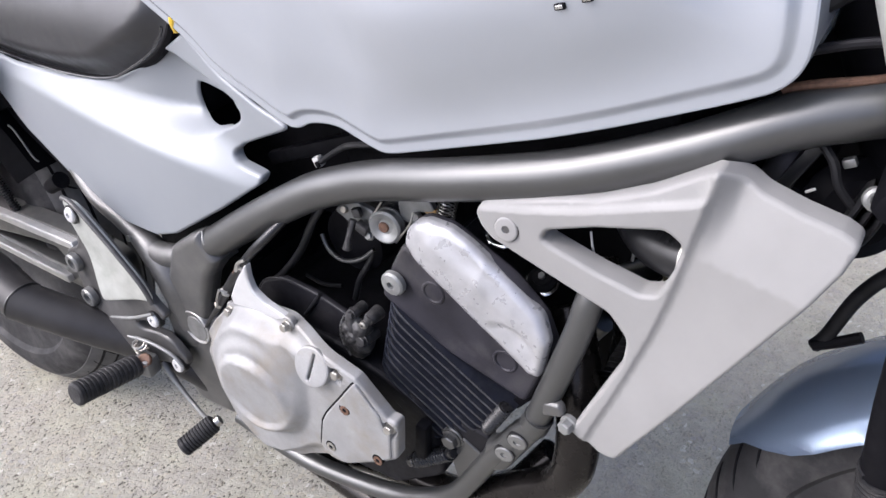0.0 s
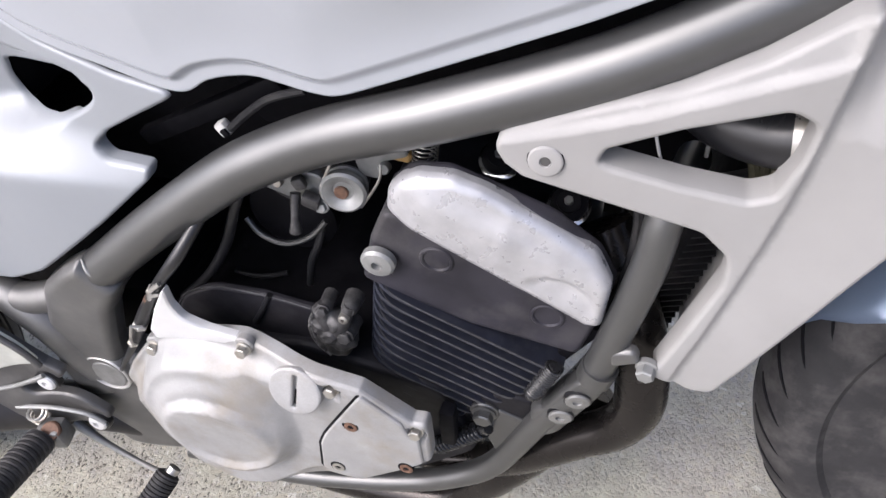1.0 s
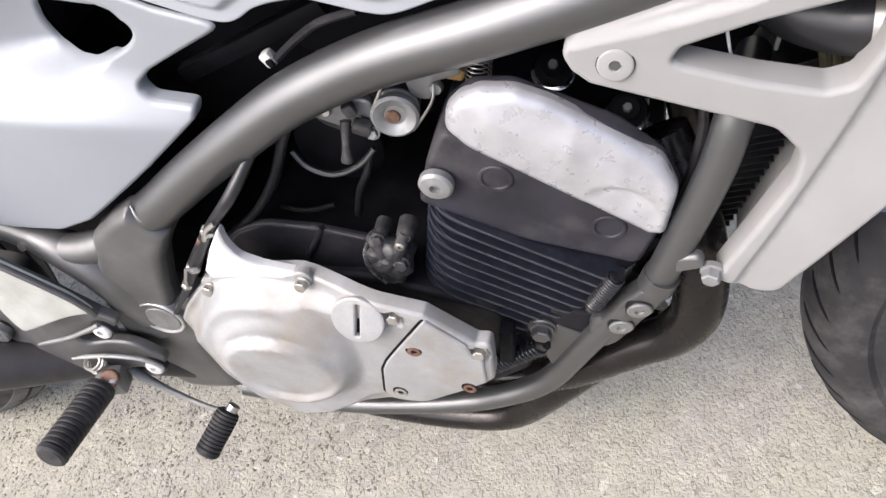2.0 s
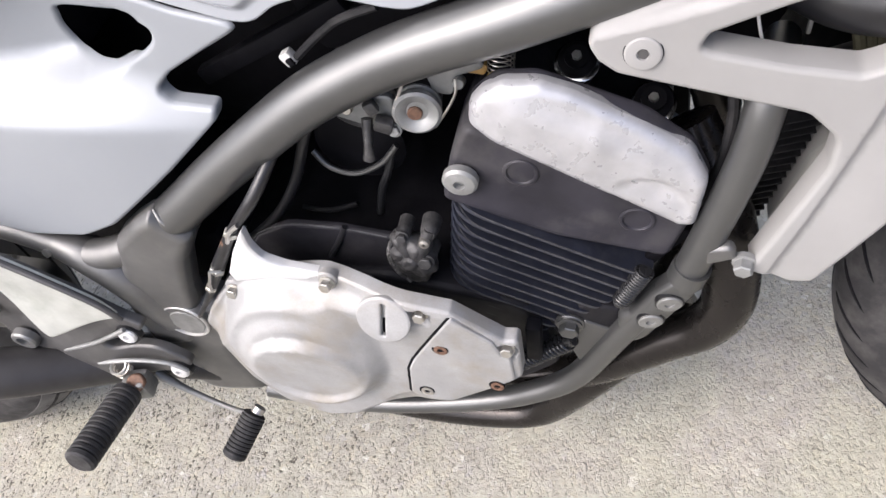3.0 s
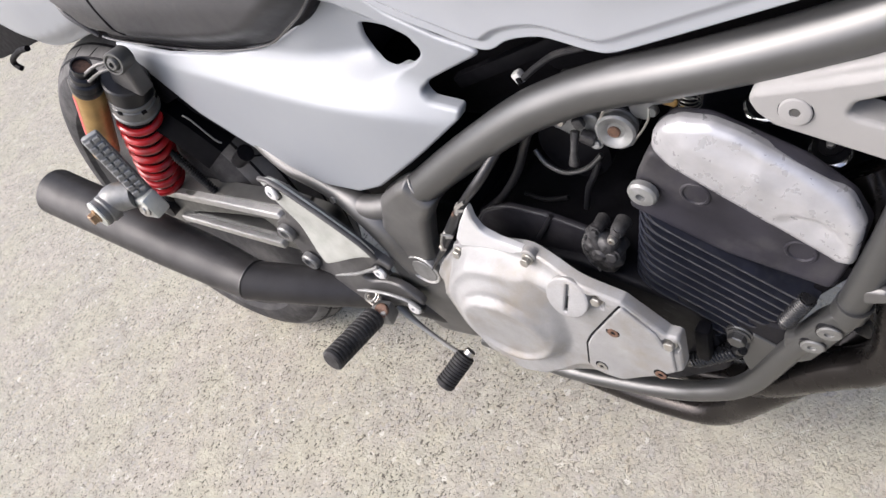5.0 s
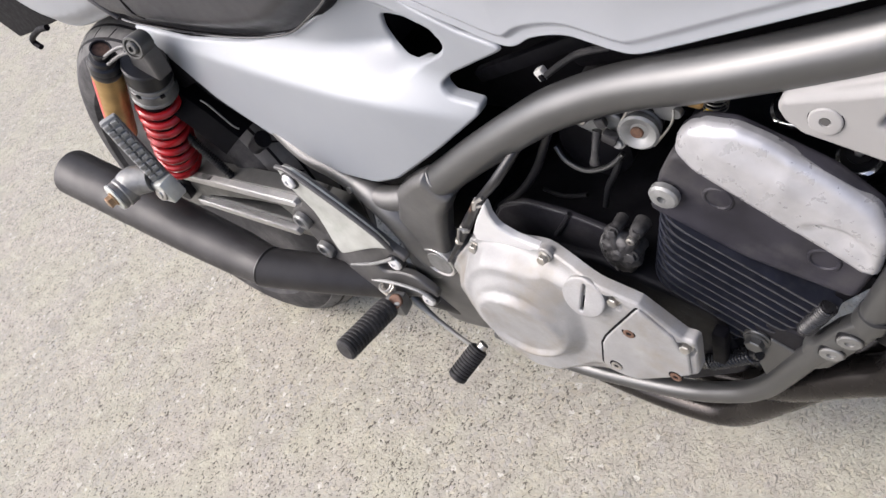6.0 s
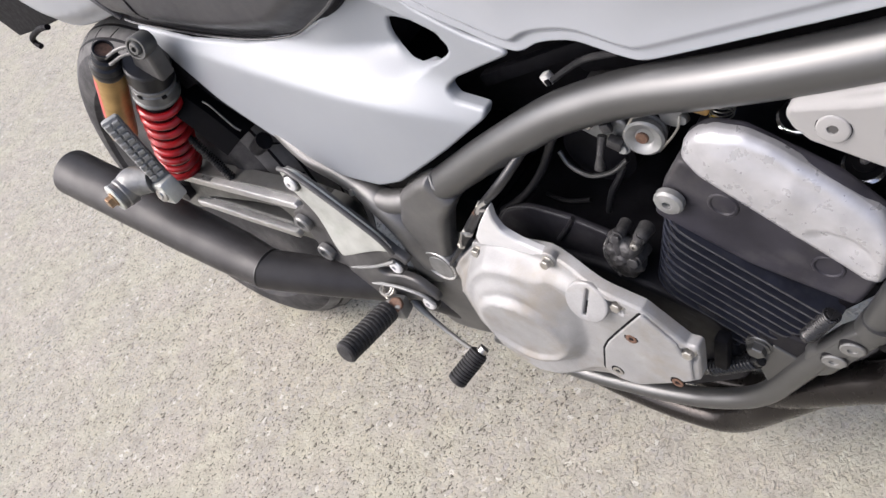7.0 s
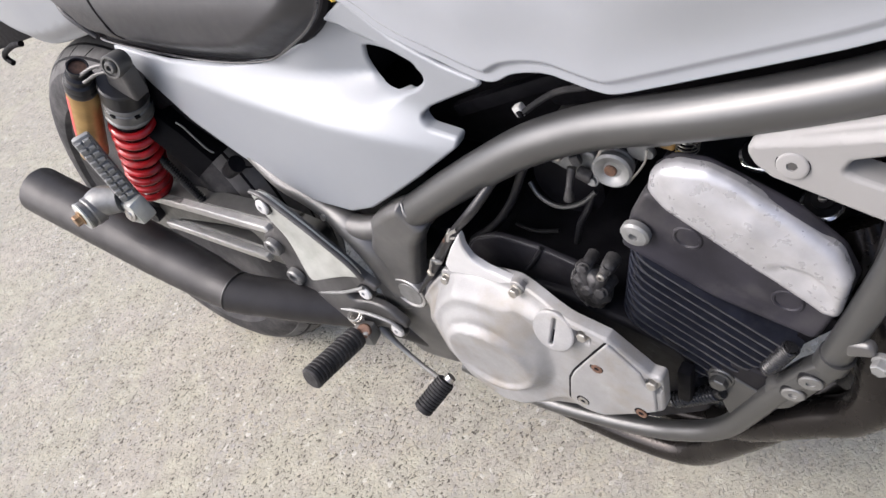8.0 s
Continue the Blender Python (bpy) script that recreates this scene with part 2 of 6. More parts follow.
# ---- mesh helpers ----
def part(name, bm, mat, parent, label="", smooth=True, sharp=35.0):
    """Links a bmesh as one mesh object under a thing or a part."""
    bmesh.ops.recalc_face_normals(bm, faces=bm.faces)
    if smooth:
        lim = radians(sharp)
        for f in bm.faces:
            f.smooth = True
        for e in bm.edges:
            e.smooth = len(e.link_faces) != 2 or e.calc_face_angle(0) < lim
    lay = bm.verts.layers.float_vector.get("slope")
    custom = None
    if lay:
        bm.normal_update()
        if sum(f.normal.dot(f.verts[0][lay]) * f.calc_area() for f in bm.faces) < 0:
            bmesh.ops.reverse_faces(bm, faces=bm.faces)
        bm.faces.ensure_lookup_table()
        custom = []
        for f in bm.faces:
            out = all(v[lay].length > 0.5 for v in f.verts)
            custom += [v[lay].copy() if out else Vector((0, 0, 0)) for v in f.verts]
    me = bpy.data.meshes.new(name)
    bm.to_mesh(me)
    bm.free()
    if custom:
        me.normals_split_custom_set(custom)
    me.materials.append(mat)
    ob = new(name, me)
    if parent:
        ob.parent = parent
    return tagged(ob, label=label)


def basis(axis):
    w = Vector(axis).normalized()
    u = w.orthogonal().normalized()
    return u, w.cross(u), w


def lathe(bm, base, axis, profile, seg=32):
    """Turns a profile of (distance along axis, radius) round the axis from base. The ends are closed."""
    u, v, w = basis(axis)
    base = Vector(base)
    rings = []
    for s, r in profile:
        if r < 1e-5:
            rings.append([bm.verts.new(base + w * s)])
        else:
            rings.append([bm.verts.new(base + w * s + (u * math.cos(a) + v * math.sin(a)) * r) for a in (2 * math.pi * i / seg for i in range(seg))])
    for a, b in zip(rings, rings[1:]):
        for i in range(seg):
            j = (i + 1) % seg
            if len(a) == 1 and len(b) == 1:
                continue
            if len(a) == 1:
                bm.faces.new((a[0], b[i], b[j]))
            elif len(b) == 1:
                bm.faces.new((a[i], b[0], a[j]))
            else:
                bm.faces.new((a[i], b[i], b[j], a[j]))
    for ring in (rings[0], rings[-1]):
        if len(ring) > 2:
            bm.faces.new(ring)
    return bm


def spline(pts, n=8, closed=False):
    """Points of a Catmull-Rom curve through pts (tuples of any length)."""
    P = [np.array(p, float) for p in pts]
    k = len(P)
    out = []
    for i in range(k if closed else k - 1):
        g = (lambda j: P[j % k]) if closed else (lambda j: P[min(max(j, 0), k - 1)])
        a, b, c, d = g(i - 1), g(i), g(i + 1), g(i + 2)
        for s in range(n):
            t = s / n
            out.append(0.5 * (2 * b + (c - a) * t + (2 * a - 5 * b + 4 * c - d) * t * t + (3 * b - a - 3 * c + d) * t ** 3))
    if not closed:
        out.append(P[-1])
    return out


def tube(bm, pts, r, seg=16, n=6, smooth=True, caps=True):
    """Sweeps a circle along a curve; r is one radius or one for each point."""
    rs = list(r) if isinstance(r, (list, tuple)) else [r] * len(pts)
    rows = [(*p, q) for p, q in zip(pts, rs)]
    path = spline(rows, n) if smooth else [np.array(q) for q in rows]
    P = [Vector(q[:3]) for q in path]
    T = [(P[min(i + 1, len(P) - 1)] - P[max(i - 1, 0)]).normalized() for i in range(len(P))]
    u = T[0].orthogonal().normalized()
    rings = []
    for p, t, q in zip(P, T, path):
        u = (u - t * u.dot(t)).normalized()
        v = t.cross(u)
        rings.append([bm.verts.new(p + (u * math.cos(a) + v * math.sin(a)) * q[3]) for a in (2 * math.pi * i / seg for i in range(seg))])
    for a, b in zip(rings, rings[1:]):
        for i in range(seg):
            j = (i + 1) % seg
            bm.faces.new((a[i], a[j], b[j], b[i]))
    if caps:
        bm.faces.new(rings[0][::-1])
        bm.faces.new(rings[-1])
    return bm


def helix(bm, p0, p1, R, r, turns, seg=8, per=20):
    p0, p1 = Vector(p0), Vector(p1)
    u, v, w = basis(p1 - p0)
    L = (p1 - p0).length
    k = int(turns * per)
    pts = [p0 + w * (L * i / k) + (u * math.cos(2 * math.pi * i / per) + v * math.sin(2 * math.pi * i / per)) * R for i in range(k + 1)]
    return tube(bm, pts, r, seg, 1, False)


def box(bm, centre, size, rot=(0, 0, 0), bevel=0.002, seg=2):
    made = bmesh.ops.create_cube(bm, size=1.0, matrix=pose(*centre, *rot) @ Matrix.Diagonal((*size, 1)))
    if bevel:
        vs = set(made["verts"])
        es = [e for e in bm.edges if e.verts[0] in vs and e.verts[1] in vs]
        bmesh.ops.bevel(bm, geom=es, offset=bevel, segments=seg, affect="EDGES", profile=0.5)
    return bm


def inside(x, z, poly):
    c = False
    for (ax, az_), (bx, bz) in zip(poly, poly[-1:] + poly[:-1]):
        if (az_ > z) != (bz > z) and x < (bx - ax) * (z - az_) / (bz - az_) + ax:
            c = not c
    return c


def gap_to(x, z, A, B):
    """Distance of a point from the segments A to B."""
    p = np.array((x, z))
    d = B - A
    t = np.clip(((p - A) * d).sum(1) / np.maximum((d * d).sum(1), 1e-12), 0, 1)
    return float(np.sqrt((((A + d * t[:, None]) - p) ** 2).sum(1).min()))


def fillet(pts, step=0.004):
    """A closed outline from corners (x, z, radius), rounded, with points a step apart."""
    k = len(pts)
    out = []
    for i in range(k):
        p = np.array(pts[i][:2], float)
        r = pts[i][2] if len(pts[i]) > 2 else 0.0
        a = np.array(pts[i - 1][:2], float) - p
        b = np.array(pts[(i + 1) % k][:2], float) - p
        la, lb = np.linalg.norm(a), np.linalg.norm(b)
        a, b = a / la, b / lb
        ang = math.acos(max(-1, min(1, float(a @ b))))
        if r <= 0 or ang > 3.05:
            out.append(p)
            continue
        t = min(r / math.tan(ang / 2), 0.48 * la, 0.48 * lb)
        s, e = p + a * t, p + b * t
        for q in np.linspace(0, 1, 7):
            out.append((1 - q) ** 2 * s + 2 * q * (1 - q) * p + q * q * e)
    dense = []
    for p, q in zip(out, out[1:] + out[:1]):
        n = max(1, int(np.linalg.norm(q - p) / step))
        dense += [p + (q - p) * i / n for i in range(n)]
    return [(float(p[0]), float(p[1])) for p in dense]


def plate(bm, outline, y, thick, edge=0.002, holes=(), res=0.008, back=None, rings=(), lines=()):
    """A plate standing in the x-z plane: an outline (and holes) of (x, z), an outer face at y(x, z) with a rounded rim, and a thickness towards +y.
    rings: distances from the rim, and lines: polylines, along which the mesh gets rows of points."""
    yf = y if callable(y) else (lambda x, z: y)
    loops = [outline, *holes]
    A = np.array([p for l in loops for p in l])
    B = np.array([p for l in loops for p in l[1:] + l[:1]])
    verts, edges = [], []
    for l in loops:
        s = len(verts)
        verts += [Vector(p) for p in l]
        edges += [(s + i, s + (i + 1) % len(l)) for i in range(len(l))]
    xs, zs = A[:, 0], A[:, 1]
    if edge:
        for l in loops:
            L = np.array(l)
            t = np.roll(L, -1, 0) - np.roll(L, 1, 0)
            nrm = np.stack([-t[:, 1], t[:, 0]], 1) / np.maximum(np.linalg.norm(t, axis=1), 1e-9)[:, None]
            for f in (0.15, 0.45, 1.0, *(q / edge for q in rings)):
                for p, q in zip(L, nrm):
                    for sgn in (1, -1):
                        c = p + q * sgn * edge * f
                        if inside(c[0], c[1], outline) and not any(inside(c[0], c[1], h) for h in holes) and gap_to(c[0], c[1], A, B) > 0.8 * edge * f:
                            verts.append(Vector(c))
                            break
    for line in lines:
        for x, z in line:
            if inside(x, z, outline) and not any(inside(x, z, h) for h in holes) and gap_to(x, z, A, B) > edge * 1.2:
                verts.append(Vector((x, z)))
    gx, gz = np.arange(xs.min(), xs.max(), res), np.arange(zs.min(), zs.max(), res)
    for i, x in enumerate(gx):
        for z in gz:
            zz = z + (0.5 * res if i % 2 else 0)
            if inside(x, zz, outline) and not any(inside(x, zz, h) for h in holes) and gap_to(x, zz, A, B) > max(edge * 1.3, 0.35 * res, *(q * 1.1 for q in (rings or (0,)))):
                verts.append(Vector((x, zz)))
    co, _, faces, *_ = delaunay_2d_cdt(verts, edges, [], 0, 1e-6)
    front, rear = [], []
    slope = bm.verts.layers.float_vector.get("slope") or bm.verts.layers.float_vector.new("slope")

    def height(x, z):
        d = gap_to(x, z, A, B)
        return yf(x, z) + (edge - math.sqrt(max(0, edge * edge - (edge - d) ** 2)) if edge and d < edge else 0.0)

    for c in co:
        yy = yf(c.x, c.y)
        front.append(bm.verts.new((c.x, height(c.x, c.y), c.y)))
        if gap_to(c.x, c.y, A, B) > 1e-5:
            h = 0.0006
            nx = (height(c.x + h, c.y) - height(c.x - h, c.y)) / (2 * h)
            nz = (height(c.x, c.y + h) - height(c.x, c.y - h)) / (2 * h)
            front[-1][slope] = Vector((nx, -1, nz)).normalized()
        else:
            L = next((l for l in loops if any(abs(q[0] - c.x) + abs(q[1] - c.y) < 2e-5 for q in l)), None)
            if L and edge:
                k = min(range(len(L)), key=lambda i: abs(L[i][0] - c.x) + abs(L[i][1] - c.y))
                t = Vector((L[(k + 1) % len(L)][0] - L[k - 1][0], L[(k + 1) % len(L)][1] - L[k - 1][1]))
                n = Vector((-t.y, t.x)).normalized()
                q = (c.x + n.x * 0.001, c.y + n.y * 0.001)
                if inside(q[0], q[1], outline) and not any(inside(q[0], q[1], o) for o in holes):
                    n = -n
                front[-1][slope] = Vector((n.x, -0.35, n.y)).normalized()
        rear.append(bm.verts.new((c.x, yy + thick if back is None else (back(c.x, c.y) if callable(back) else back), c.y)))
    count = {}
    for f in faces:
        cx, cz = sum(co[i].x for i in f) / len(f), sum(co[i].y for i in f) / len(f)
        if not inside(cx, cz, outline) or any(inside(cx, cz, h) for h in holes):
            continue
        bm.faces.new([front[i] for i in f])
        bm.faces.new([rear[i] for i in reversed(f)])
        for a, b in zip(f, f[1:] + f[:1]):
            count[(a, b)] = count.get((a, b), 0) + 1
    for a, b in list(count):
        if (b, a) not in count:
            bm.faces.new((front[b], front[a], rear[a], rear[b]))
    loose = [v for v in bm.verts if not v.link_faces]
    bmesh.ops.delete(bm, geom=loose, context="VERTS")
    return bm


def mirrored(bm, plane):
    """Turns a mesh over to the other side of the upright plane y = plane."""
    lay = bm.verts.layers.float_vector["slope"]
    for v in bm.verts:
        v.co.y = 2 * plane - v.co.y
        v[lay] = Vector((v[lay].x, -v[lay].y, v[lay].z))
    return bm


def ring_of(cx, cz, r, n=28, rz=None):
    return [(cx + r * math.cos(2 * math.pi * i / n), cz + (rz or r) * math.sin(2 * math.pi * i / n)) for i in range(n)]


def smoothstep(a, b, x):
    t = max(0.0, min(1.0, (x - a) / (b - a)))
    return t * t * (3 - 2 * t)


def soft_at(x, pts, w=0.04):
    """As curve_at, with the corners of the polyline rounded over a width."""
    return sum(curve_at(x + w * k / 3, pts) for k in range(-3, 4)) / 7


def curve_at(x, pts):
    return float(np.interp(x, [p[0] for p in pts], [p[1] for p in pts]))


def screw(name, p, axis, r, h, mat, parent, kind="hex", label=""):
    """A bolt head that stands on p and points along axis: hexagonal with a flange, a socket head or a flat button."""
    bm = bmesh.new()
    w = Vector(axis).normalized()
    if kind == "hex":
        lathe(bm, Vector(p) - w * 0.002, w, [(0, r * 1.25), (0.002 + h * 0.2, r * 1.25), (0.002 + h * 0.25, r * 1.05)], 20)
        lathe(bm, Vector(p) + w * h * 0.2, w, [(0, r), (h * 0.7, r), (h * 0.8, r * 0.86)], 6)
    elif kind == "disc":
        lathe(bm, Vector(p) - w * 0.002, w, [(0, r), (0.002 + h * 0.7, r), (0.002 + h, r * 0.85), (0.002 + h, 0)], 24)
    elif kind == "socket":
        lathe(bm, Vector(p) - w * 0.002, w, [(0, r), (0.002 + h * 0.85, r), (0.002 + h, r * 0.88), (0.002 + h, r * 0.5), (0.002 + h * 0.35, r * 0.46), (0.002 + h * 0.35, 0)], 24)
    else:
        lathe(bm, Vector(p) - w * 0.002, w, [(0, r), (0.002 + h * 0.5, r), (0.002 + h * 0.85, r * 0.85), (0.002 + h, r * 0.5), (0.002 + h, 0.32 * r), (0.002 + h * 0.3, r * 0.28), (0.002 + h * 0.3, 0)], 24)
    return part(name, bm, mat, parent, label)


# ---- ground ----
bm = bmesh.new()
rings = [0.0, 0.6, 1.2, 2.5, 6, 20, 80, 400, 1500]
prev = [bm.verts.new((0, 0, 0))]
for r in rings[1:]:
    cur = [bm.verts.new((r * math.cos(2 * math.pi * i / 48), r * math.sin(2 * math.pi * i / 48), 0)) for i in range(48)]
    for i in range(48):
        j = (i + 1) % 48
        bm.faces.new((prev[0], cur[i], cur[j]) if len(prev) == 1 else (prev[i], cur[i], cur[j], prev[j]))
    prev = cur
ground = part("ground", bm, asphalt(), None, "pale worn grey asphalt with exposed stones", smooth=False)
tagged(ground, category="ground", kind="structure")

bike = new("motorcycle")
tagged(bike, label="silver-white naked motorcycle parked on pale asphalt with scuffed engine", category="motorcycle")


# ---- frame ----
frame_body = bike
MAIN = [(-0.250, -0.128, 0.446), (-0.224, -0.145, 0.469), (-0.173, -0.150, 0.503), (-0.120, -0.145, 0.540), (-0.068, -0.140, 0.574), (-0.026, -0.135, 0.599),
        (0.015, -0.131, 0.6165), (0.055, -0.130, 0.6305), (0.124, -0.130, 0.6495), (0.217, -0.122, 0.676), (0.291, -0.110, 0.705), (0.351, -0.095, 0.7335), (0.386, -0.085, 0.7445), (0.43, -0.07, 0.756)]
part("main_tube", tube(bmesh.new(), MAIN, 0.0178, 28, 6), FRAME, frame_body, "satin grey steel frame tube")
part("main_tube", tube(bmesh.new(), [(x, -2 * (0.015 - 0.029 * x) + 0.06 - y, z) for x, y, z in MAIN], 0.0178, 16, 4), FRAME, frame_body)
part("weld_seam", tube(bmesh.new(), [(0.231, -0.1195, 0.680), (0.2318, -0.1194, 0.6803)], 0.0183, 28, 1, False), FRAME, frame_body, "weld ring round the tube")
bm = bmesh.new()
tube(bm, [(-0.180, -0.160, 0.519), (-0.175, -0.1655, 0.511), (-0.170, -0.1655, 0.503)], [0.0010, 0.0018, 0.0010], 10, 4)
part("weld_bead", bm, PEG_ALLOY, frame_body, "bright weld bead")
# the casting that carries the swingarm pivot, bowed forward under the engine
PIVOT = fillet([(-0.172, 0.488, 0.01), (-0.222, 0.458, 0.02), (-0.264, 0.428, 0.02), (-0.292, 0.409, 0.05), (-0.300, 0.35, 0.06), (-0.306, 0.29, 0.03), (-0.285, 0.225, 0.03),
                (-0.215, 0.215, 0.01), (-0.215, 0.26, 0.03), (-0.212, 0.315, 0.03), (-0.186, 0.345, 0.02), (-0.188, 0.379, 0.012), (-0.228, 0.401, 0.03), (-0.208, 0.436, 0.03), (-0.180, 0.470, 0.02), (-0.165, 0.480, 0.005)], 0.005)
part("pivot_casting", plate(bmesh.new(), PIVOT, lambda x, z: -0.165 - 0.006 * math.cos((x + 0.235 - 0.25 * (z - 0.4)) / 0.04 * 1.2), 0.034, 0.012, res=0.009), FRAME_DULL, frame_body, "broad grey frame casting")
bm = bmesh.new()
lathe(bm, (-0.2275, -0.160, 0.374), (0, -1, 0.05), [(0, 0.0235), (0.0138, 0.0235), (0.015, 0.0226), (0.015, 0.0212), (0.0125, 0.0204), (0.0125, 0)], 40)
boss = part("pivot_boss", bm, RIB, frame_body, "round bare alloy pivot ring")
part("pivot_cover", lathe(bmesh.new(), (-0.2255, -0.1718, 0.3735), (0, -1, 0.05), [(0, 0.0170), (0.0026, 0.0170), (0.0032, 0.016), (0.0028, 0.013), (0.0028, 0)], 36), PEG_ALLOY, boss, "bare alloy pivot cap")
part("casting_shoulder", tube(bmesh.new(), [(-0.322, -0.157, 0.474), (-0.288, -0.159, 0.457), (-0.264, -0.159, 0.430), (-0.254, -0.158, 0.395), (-0.250, -0.156, 0.36)], [0.010, 0.0172, 0.0215, 0.0220, 0.020], 24, 6), FRAME_DULL, frame_body, "smooth shoulder of the frame casting")
NECK = fillet([(-0.235, 0.486, 0.02), (-0.247, 0.459, 0.02), (-0.272, 0.414, 0.03), (-0.290, 0.365, 0.03), (-0.286, 0.318, 0.02), (-0.240, 0.330, 0.02), (-0.206, 0.395, 0.02), (-0.198, 0.420, 0.03), (-0.179, 0.463, 0.02), (-0.162, 0.487, 0.004), (-0.183, 0.519, 0.004), (-0.205, 0.507, 0.02)], 0.005)
part("casting_neck", plate(bmesh.new(), NECK, lambda x, z: -0.1715 + 0.0025 * smoothstep(0.455, 0.500, z) - 0.002 * math.cos((x + 0.235 - 0.3 * (z - 0.42)) / 0.03), 0.022, 0.010, res=0.006), FRAME_DULL, frame_body, "smooth neck where the tube runs into the casting")
# rear subframe tubes
SUB = [(-0.196, -0.152, 0.484), (-0.236, -0.157, 0.466), (-0.278, -0.160, 0.457), (-0.305, -0.158, 0.467), (-0.340, -0.157, 0.484), (-0.385, -0.155, 0.505), (-0.45, -0.135, 0.545), (-0.56, -0.09, 0.61), (-0.72, -0.085, 0.675)]
part("subframe_tube", tube(bmesh.new(), SUB, [0.009, 0.0135, 0.0145, 0.0125, 0.0110, 0.0105, 0.0105, 0.0105, 0.0105], 18, 6), FRAME_DULL, frame_body)
part("subframe_tube", tube(bmesh.new(), [(x, 0.06 - y, z) for x, y, z in SUB], 0.011, 12, 4), FRAME, frame_body)
part("subframe_lug", tube(bmesh.new(), [(-0.312, -0.166, 0.470), (-0.313, -0.172, 0.472)], 0.0040, 10, 1, False), STEEL, frame_body)
# down tube, bolted bracket and lower rail
DOWN = [(0.262, -0.05, 0.560), (0.256, -0.095, 0.578), (0.2505, -0.122, 0.590), (0.247, -0.132, 0.580), (0.241, -0.138, 0.548), (0.229, -0.142, 0.504), (0.206, -0.145, 0.424)]
part("down_tube", tube(bmesh.new(), DOWN, 0.0115, 20, 6), FRAME, frame_body)
part("tube_collar", tube(bmesh.new(), [(0.2125, -0.1445, 0.444), (0.2080, -0.1448, 0.430)], 0.0135, 20, 1, False), FRAME, frame_body)
RAIL = [(0.196, -0.146, 0.415), (0.169, -0.147, 0.370), (0.141, -0.147, 0.315), (0.123, -0.148, 0.283), (0.103, -0.149, 0.260), (0.073, -0.150, 0.239), (0.040, -0.150, 0.221), (-0.02, -0.152, 0.205), (-0.11, -0.155, 0.195), (-0.22, -0.155, 0.21)]
part("lower_rail", tube(bmesh.new(), RAIL, 0.0112, 20, 6), FRAME, frame_body)
part("lower_rail", tube(bmesh.new(), [(x, 0.03, z) for x, _, z in RAIL], 0.0125, 12, 4), FRAME, frame_body)
BRK = fillet([(0.200, 0.437, 0.005), (0.215, 0.421, 0.005), (0.182, 0.357, 0.008), (0.170, 0.352, 0.008), (0.160, 0.358, 0.006), (0.159, 0.384, 0.006), (0.169, 0.391, 0.012), (0.185, 0.418, 0.012)], 0.003)
brk = part("engine_bracket", plate(bmesh.new(), BRK, lambda x, z: -0.1485 - 0.0075 * math.sqrt(max(0.0, 1 - (((x - 0.186) * 0.86 - (z - 0.396) * 0.51) / 0.0165) ** 2)), 0.014, 0.003, res=0.004), FRAME, frame_body, "grey joint plate bolted over the frame tubes")
for p in ((0.1975, -0.1566, 0.4135), (0.1840, -0.1566, 0.3885)):
    # flat black disc stands for the shade in the bolt's recess
    part("bolt_recess", lathe(bmesh.new(), p, (0.12, -1, -0.05), [(-0.004, 0.0104), (0.0003, 0.0104), (0.0003, 0)], 28), CAP_BLACK, brk)
    part("bracket_bolt", lathe(bmesh.new(), p, (0.12, -1, -0.05), [(-0.002, 0.0092), (0.0012, 0.0092), (0.0020, 0.0082), (0.0020, 0.0036), (0.0006, 0.0033), (0.0006, 0)], 28), PEG_ALLOY, brk, "flat socket-headed bolt")
WEB = fillet([(0.132, 0.371, 0.003), (0.163, 0.353, 0.002), (0.147, 0.318, 0.002), (0.125, 0.296, 0.003), (0.117, 0.330, 0.004)], 0.003)
web = part("gusset", plate(bmesh.new(), WEB, -0.1490, 0.006, 0.0015, res=0.008), FRAME, brk, "flat grey gusset welded to the rail")
bm = bmesh.new()
tube(bm, [(0.160, -0.1512, 0.352), (0.147, -0.1522, 0.327), (0.133, -0.1520, 0.303)], [0.0018, 0.0026, 0.0016], 10, 8)
part("weld_bead", bm, FRAME, brk, "weld bead along the gusset")
EAR = fillet([(0.103, 0.364, 0.010), (0.120, 0.382, 0.010), (0.137, 0.392, 0.008), (0.161, 0.386, 0.004), (0.159, 0.354, 0.004), (0.134, 0.366, 0.004), (0.122, 0.340, 0.004), (0.106, 0.346, 0.008)], 0.003)
part("engine_ear", plate(bmesh.new(), EAR, -0.1470, 0.014, 0.003, res=0.008), ENGINE, brk, "black engine mounting ear")
part("mount_washer", lathe(bmesh.new(), (0.1205, -0.1475, 0.3655), (0, -1, 0), [(0, 0.0122), (0.0018, 0.0122), (0.0026, 0.0112), (0.0026, 0.006)], 32), FRAME, brk)
screw("mount_bolt", (0.1205, -0.1500, 0.3655), (0, -1, 0), 0.0082, 0.009, FRAME, brk, "hex")
LUG = fillet([(0.220, 0.458, 0.004), (0.240, 0.466, 0.005), (0.236, 0.478, 0.005), (0.218, 0.474, 0.005)], 0.003)
part("shroud_lug", plate(bmesh.new(), LUG, -0.155, 0.008, 0.003, res=0.006), FRAME_DULL, frame_body)

